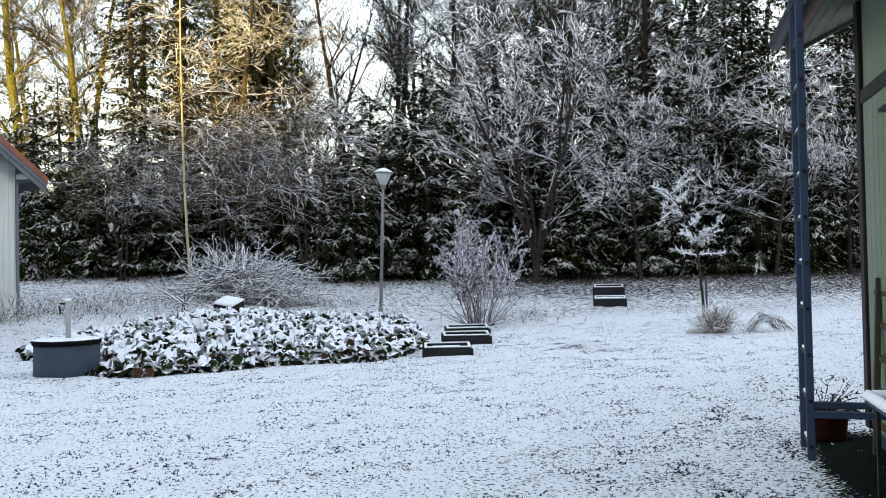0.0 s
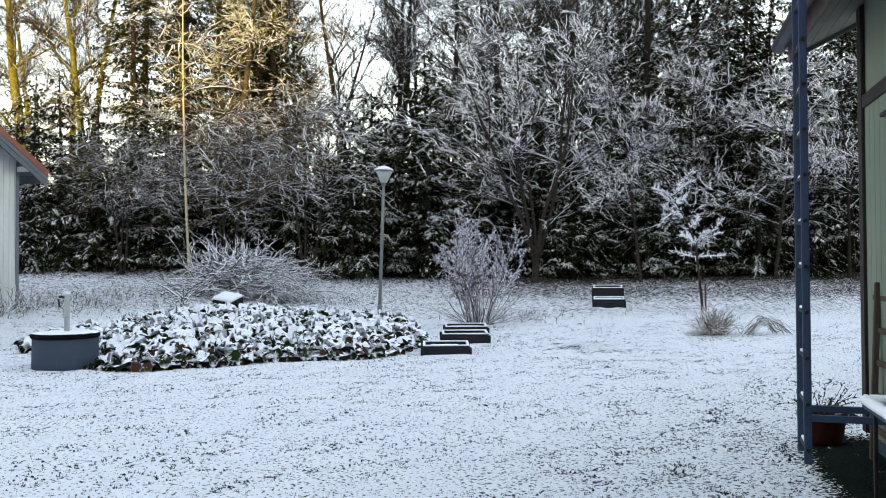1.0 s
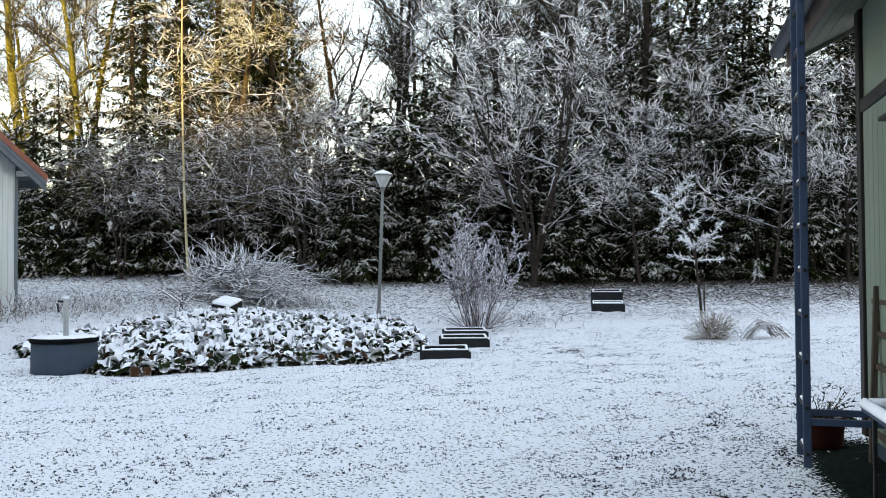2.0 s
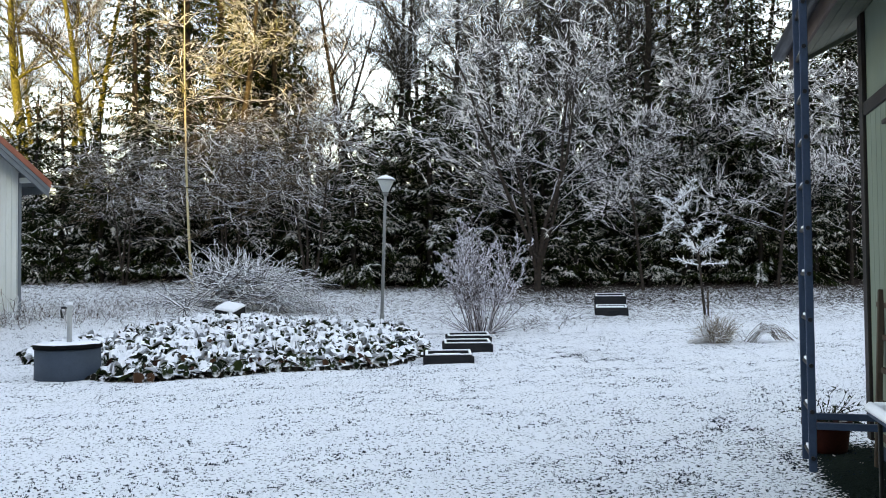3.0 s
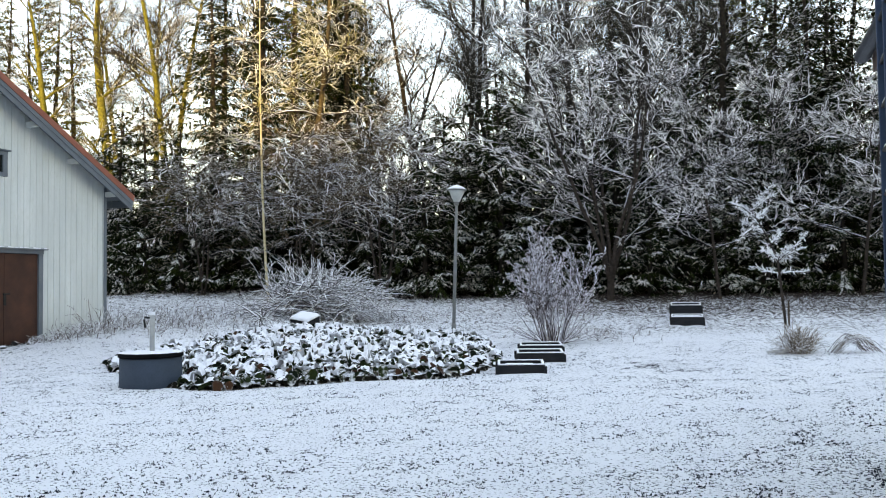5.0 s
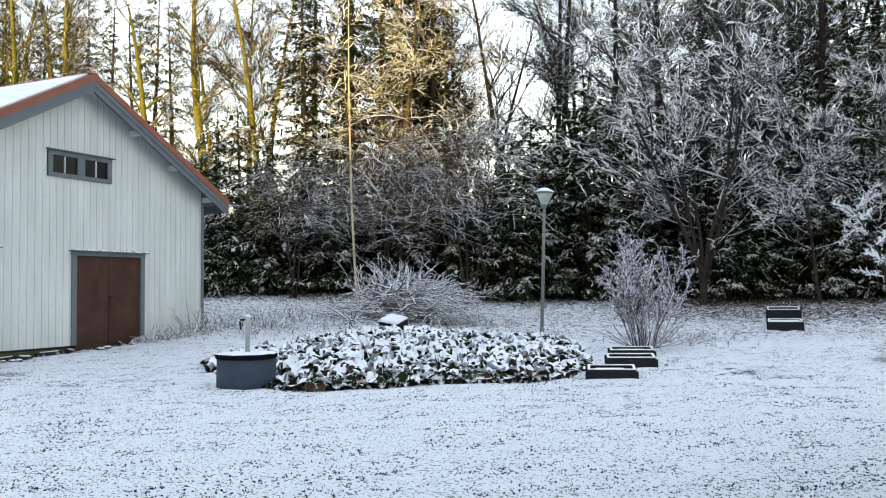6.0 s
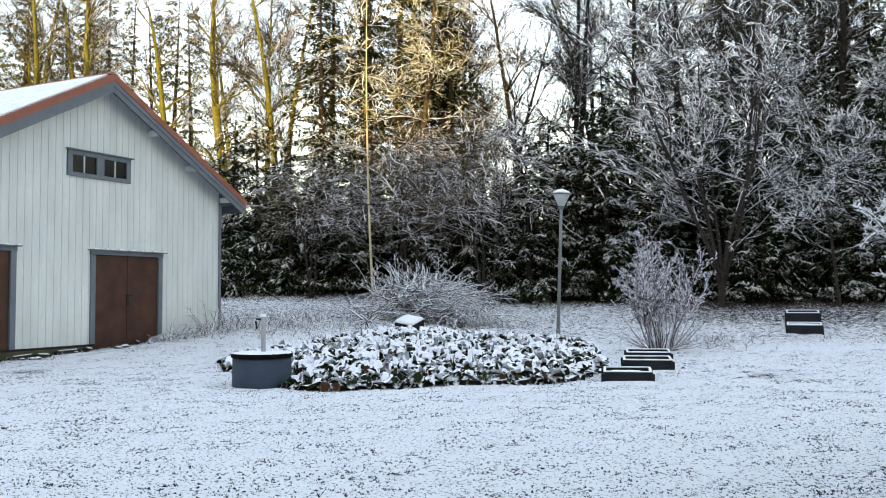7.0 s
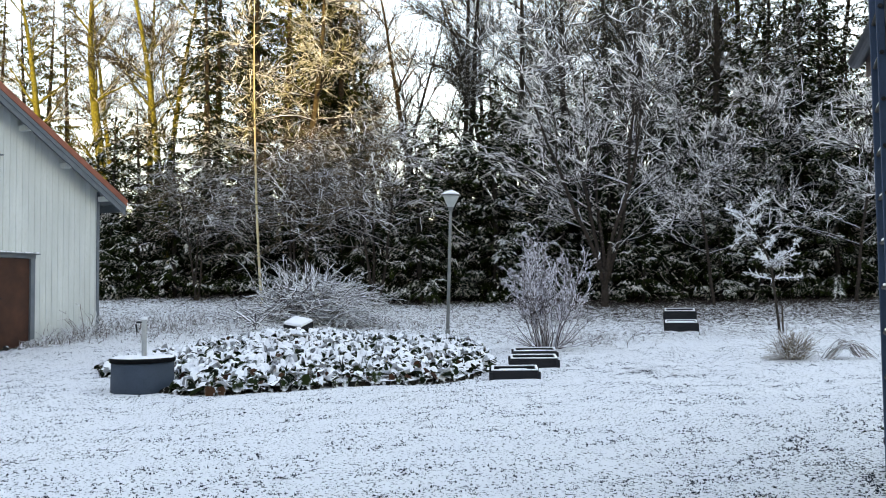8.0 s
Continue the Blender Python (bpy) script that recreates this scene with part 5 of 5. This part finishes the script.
def ladder():
    near = Vector((2.365, 5.6, 0.41))
    ob = thing("roof_ladder", pose(near.x, near.y, near.z, 0, 0, -17), "blue steel roof ladder fixed to the house wall", "ladder")
    w = 0.41
    for y in (0.0, w):
        block("stile", -0.024, 0.026, y - 0.012, y + 0.012, 0.0, 4.6, M_BLUE, ob, bevel=0.004)
        block("bracket", 0.027, 0.62, y - 0.015, y + 0.015, 0.275, 0.32, M_BLUE, ob)
    for k in range(15):
        z = 0.09 + 0.298 * k
        bm = bmesh.new()
        bmesh.ops.create_cone(bm, cap_ends=True, segments=14, radius1=0.014, radius2=0.014, depth=w + 0.05,
                              matrix=Matrix.Translation((0.001, w / 2, z)) @ Matrix.Rotation(radians(90), 4, "X"))
        rung = part("rung", bm, M_IRON, ob)
        block("snow_strip", -0.004, 0.028, 0.03, w - 0.03, z + 0.012, z + 0.03, M_SNOW, rung, "snow on the rung", 0.005)


def by_the_wall():
    rnd, rng = random.Random(14), np.random.default_rng(14)
    pot = thing("flower_pot", pose(3.03, 6.9, 0.28), "dark red ribbed pot with a withered plant", "pot")
    prof = [(0.15, 0.0)]
    for k in range(6):
        prof += [(0.15 + 0.004 * k, 0.02 + 0.03 * k), (0.157 + 0.004 * k, 0.035 + 0.03 * k)]
    prof += [(0.19, 0.205), (0.19, 0.25), (0.175, 0.252), (0.165, 0.22)]
    lathe("pot", prof, M_POT, pot, "", 28)
    seg = []
    for k in range(16):
        a = rnd.uniform(0, 6.28)
        limb(rnd, (0, 0, 0.2), (math.cos(a) * 0.8, math.sin(a) * 0.8, 0.8), rnd.uniform(0.2, 0.42), 0.003, 0.002, 7, 0.25, -0.02, seg)
    for k in range(3):
        limb(rnd, (0.1, 0, 0.22), (1, rnd.gauss(0, 0.2), 0.3), rnd.uniform(0.3, 0.5), 0.012, 0.007, 7, 0.12, -0.16, seg)
    tw = sprout(rng, seg, 170, 0.035, 1.2, 0.0, 0.007, 1)
    stuff("plant", tube_mesh("plant", np.concatenate([np.asarray(seg), tw]), 4, True), M_LEAVES, pot, "withered dark stems and leaves")
    # wooden rack leaning on the wall
    rack = thing("wooden_rack", pose(3.02, 6.12, 0.32, 0, 0, -14), "weathered wooden ladder rack leaning on the wall", "rack")
    for x0 in (0.0, 0.34):
        bm = bmesh.new()
        box(bm, -0.02, 0.02, -0.02, 0.02, 0, 1.26, Matrix.Translation((x0 * 0.24 + 0.02, -x0, 0)) @ Matrix.Rotation(radians(3.5), 4, "Y") @ Matrix.Rotation(radians(-5), 4, "X"))
        part("upright", bm, M_WOOD, rack, "", 0.004)
    for k in range(5):
        block("rung", 0.03 + 0.018 * k, 0.06 + 0.018 * k, -0.42 + 0.02 * k, (0.05 + 0.02 * k) if k < 4 else 0.3, 0.2 + 0.23 * k, 0.24 + 0.23 * k, M_WOOD, rack)
    # a tub with snow on its rim, standing on legs by the wall
    tub = thing("garden_trough", pose(2.6, 4.38, 0.25, 0, 0, -14), "blue-grey trough on legs, its rim covered in snow", "trough")
    for name, x0, x1, y0, y1 in (("side", -0.3, -0.27, -0.6, 0.6), ("side", 0.0, 0.03, -0.6, 0.6), ("end", -0.268, -0.002, 0.57, 0.6), ("end", -0.268, -0.002, -0.6, -0.57)):
        block(name, x0, x1, y0, y1, 0.61, 0.66, M_BLUE, tub)
        bm = bmesh.new()
        box(bm, x0 - 0.02, x1 + 0.012, y0 - 0.015, y1 + 0.015, 0.63, 0.695)
        part("snow_rim", bm, M_SNOW, tub, "thick snow on the rim", 0.022, False)
    block("bottom", -0.268, -0.002, -0.568, 0.568, 0.6, 0.62, M_BLUE, tub)
    for x in (-0.26, -0.02):
        for y in (-0.5, 0.5):
            block("leg", x - 0.012, x + 0.012, y - 0.012, y + 0.012, -0.03, 0.598, M_IRON, tub)


def weeds():
    """Frosted withered stalks between the shed and the brush heap, and under the shrub."""
    rnd, rng = random.Random(15), np.random.default_rng(15)
    for x0, y0, w, dd, n, hh, label in ((-8.6, 22.0, 1.8, 2.4, 430, 0.27, "frosted withered stalks beside the shed"), (1.6, 20.0, 1.3, 1.3, 120, 0.25, "low frosted stalks near the shrub"),
                                        (-3.2, 24.5, 2.2, 2.2, 170, 0.2, "frosted stalks behind the flower bed")):
        seg = []
        for k in range(n):
            x, y = rnd.gauss(0, w * 0.5), rnd.gauss(0, dd * 0.5)
            z = float(ground_z(x0 + x, y0 + y)) - float(ground_z(x0, y0)) - 0.02
            limb(rnd, (x, y, z), (rnd.gauss(0, 0.7), rnd.gauss(0, 0.7), 1), hh * rnd.uniform(0.5, 1.4), 0.007, 0.004, 6, 0.4, -0.14, seg)
        tw = sprout(rng, seg, n * 5, 0.14, 0.7, 0.1, 0.007, 1)
        ob = new("weed_patch", tube_mesh("weed_patch", np.concatenate([np.asarray(seg), tw]), 3, True))
        ob.data.materials.append(M_FROSTWEED)
        ob.matrix_world = pose(x0, y0, float(ground_z(x0, y0)))
        tagged(ob, label, "weeds", kind="stuff")


def shed_foot():
    """Tangled dead stalks by the shed's corner, and snowy boards and stones along its foot."""
    rnd, rng = random.Random(16), np.random.default_rng(16)

    def spot(t, o):
        x, y = -10.25 - t * 0.25 + o * 0.968, 20.6 - t * 0.968 - o * 0.25
        return x, y, float(ground_z(x, y))

    x0, y0, z0 = spot(1.0, 0.4)
    ob = thing("dead_weeds", pose(x0, y0, z0), "tangle of dead frosted stalks at the shed's corner", "weeds")
    seg = []
    for k in range(520):
        t = rnd.uniform(-0.9, 2.6)
        x, y, z = spot(t, 0.12 + abs(rnd.gauss(0, 0.32)))
        tall = 0.65 * math.exp(-((t - 0.7) / 0.9) ** 2) + 0.28
        limb(rnd, (x - x0, y - y0, z - z0 - 0.02), (rnd.gauss(0.15, 0.6), rnd.gauss(0, 0.6), 0.8), tall * rnd.uniform(0.4, 1.2), 0.009, 0.005, 7, 0.42, -0.16, seg)
    tw = sprout(rng, seg, 900, 0.12, 0.9, 0.05, 0.007, 1)
    stuff("stalk_mass", tube_mesh("stalks", np.concatenate([np.asarray(seg), tw]), 4, True), M_FROSTWEED, ob)
    for t, o, ln, turn in ((4.3, 0.2, 0.34, 24), (4.8, 0.16, 0.55, -7), (5.5, 0.3, 0.42, 15), (5.9, 0.2, 0.5, -18), (2.95, 0.2, 0.3, 40)):
        x, y, z = spot(t, o)
        bd = thing("timber_offcut", pose(x, y, z + 0.005, turn * 0.7, turn * 0.3, 75.5 + turn), "short dark timber lying in the snow by the shed", "timber", "timber along the shed")
        block("board", -ln / 2, ln / 2, -0.06, 0.06, -0.03, 0.055, M_TRIM, bd, bevel=0.012)
        bm = bmesh.new()
        box(bm, -ln / 2 + 0.1, ln / 2 - 0.05, -0.03, 0.045, 0.056, 0.075)
        part("snow_cap", bm, M_SNOW, bd, "snow lying on the timber", 0.012, False)
    for k in range(9):
        x, y, z = spot(rnd.uniform(2.2, 6.2), rnd.uniform(0.12, 0.5))
        st = thing("stone", pose(x, y, z, 0, 0, rnd.uniform(0, 360)), "dark fieldstone lying at the shed's foot", "stone", "stones along the shed")
        bm = bmesh.new()
        bmesh.ops.create_icosphere(bm, subdivisions=2, radius=rnd.uniform(0.05, 0.1))
        for q in bm.verts:
            q.co *= rnd.uniform(0.85, 1.15)
            q.co.z *= 0.65
        part("rock", bm, M_STONE, st)


shed_foot()
weeds()
well()
flower_bed()
brush_pile()
crate()
lamp()
shrub()
low = "low dark wooden planter box rimmed with snow"
planter(0.04, 14.12, 1, 0.76, 0.62, 0.15, low)
planter(0.38, 15.3, 1, 0.82, 0.62, 0.18, low)
planter(0.44, 16.8, 1, 0.82, 0.62, 0.14, low)
planter(4.36, 22.6, -10, 0.8, 0.7, 0.22, "dark planter box filled with snow", 0.85, 3.5)
planter(4.58, 23.9, -10, 0.8, 0.7, 0.4, "dark planter box standing behind another", 0.4, 4.5)
small_tree()
ladder()
by_the_wall()


# ---- grass and weeds ----
def tufts(name, count, place, length, width, mat, label, seed, lean=0.7):
    """Many single blades standing on the ground."""
    rng = np.random.default_rng(seed)
    x, y = place(rng, count)
    z = ground_z(x, y) - 0.006
    n = len(x)
    a = rng.uniform(0, 2 * math.pi, n)
    ln = length * rng.uniform(0.5, 1.3, n)
    up = rng.uniform(0.25, 1.0, n)
    d = np.stack([np.cos(a) * lean, np.sin(a) * lean, up], 1)
    d /= np.linalg.norm(d, axis=1, keepdims=True)
    s = np.stack([-np.sin(a), np.cos(a), np.zeros(n)], 1) * (width * rng.uniform(0.6, 1.3, n))[:, None]
    p = np.stack([x, y, z], 1)
    tip = p + d * ln[:, None]
    v = np.stack([p - s, p + s, tip], 1).reshape(-1, 3)
    faces = np.arange(n * 3).reshape(-1, 3)
    tagged(solid(name, mesh_of(name, v, faces), mat), label, "grass", kind="stuff")


CLODS = ((2.15, 14.4, 0.3), (2.75, 15.0, 0.35), (2.35, 14.7, 0.4), (2.5, 14.6, 0.35), (2.7, 14.9, 0.35), (2.3, 14.5, 0.3), (2.6, 14.8, 0.3), (2.5, 7.2, 0.5), (1.7, 5.8, 0.45), (2.7, 7.7, 0.45), (1.1, 6.15, 0.4), (-10.2, 13.3, 0.16), (-0.75, 5.8, 0.5))


def on_lawn(rng, n):
    # small clods of a few blades each: everywhere, thicker towards the house, and in a few trodden spots
    m = n // 4
    y = 3.0 + 15.5 * rng.random(m) ** 0.8
    x = (-0.82 + 1.44 * rng.random(m)) * (y + 1.0)
    near = rng.random(m) < 0.02
    ny = rng.uniform(3.5, 9.0, m)
    x = np.where(near, 1.0 + 0.25 * ny - np.abs(rng.normal(0, 1.1, m)), x)
    y = np.where(near, ny, y)
    c = np.asarray(CLODS)[rng.integers(0, len(CLODS), m)]
    spot = rng.random(m) < 0.024
    x = np.where(spot, c[:, 0] + rng.normal(0, 1, m) * c[:, 2], x)
    y = np.where(spot, c[:, 1] + rng.normal(0, 1, m) * c[:, 2], y)
    pick = rng.integers(0, m, n)
    size = (rng.gamma(2.0, 0.0025, m) * np.where(spot, 2.2, 1.0))[pick]
    return x[pick] + rng.normal(0, 1, n) * size * 1.5, y[pick] + rng.normal(0, 1, n) * size


def at_clods(rng, n):
    # dark lumps of turf in the trodden spots
    m = n // 7
    c = np.asarray(CLODS)[rng.integers(0, len(CLODS), m)]
    pick = rng.integers(0, m, n)
    x = c[:, 0] + rng.normal(0, 1.1, m) * c[:, 2]
    y = c[:, 1] + rng.normal(0, 1.1, m) * c[:, 2]
    return x[pick] + rng.normal(0, 0.022, n), y[pick] + rng.normal(0, 0.014, n)


def on_bank(rng, n):
    y = rng.uniform(19, 31, n)
    x = rng.uniform(-0.5, 0.45, n) * y
    m = n // 6
    pick = rng.integers(0, m, n)
    x, y = x[:m][pick] + rng.normal(0, 0.05, n), y[:m][pick] + rng.normal(0, 0.05, n)
    keep = (rng.random(n) < 0.45) | (x < -1.5)
    return x[keep], y[keep]


def by_shed(rng, n):
    t = rng.uniform(0, 7, n)
    o = np.abs(rng.normal(0, 0.35, n)) + 0.1
    return -10.25 - t * 0.25 + o * 0.97 + 0.0, 20.6 - t * 0.968 - o * 0.25


tufts("lawn_grass", 150000, on_lawn, 0.016, 0.0065, M_GRASS, "short grass blades and dark shaded pits in the snow", 61, 0.35)
tufts("turf_lumps", 2600, at_clods, 0.028, 0.015, M_GRASS, "dark lumps of turf in the trodden snow", 64, 1.4)
tufts("bank_weeds", 8000, on_bank, 0.11, 0.011, M_FROSTWEED, "rough frosted weeds on the bank", 62, 1.0)
tufts("shed_weeds", 500, by_shed, 0.1, 0.005, M_WEED, "frosted weeds along the shed's foot", 63, 0.8)
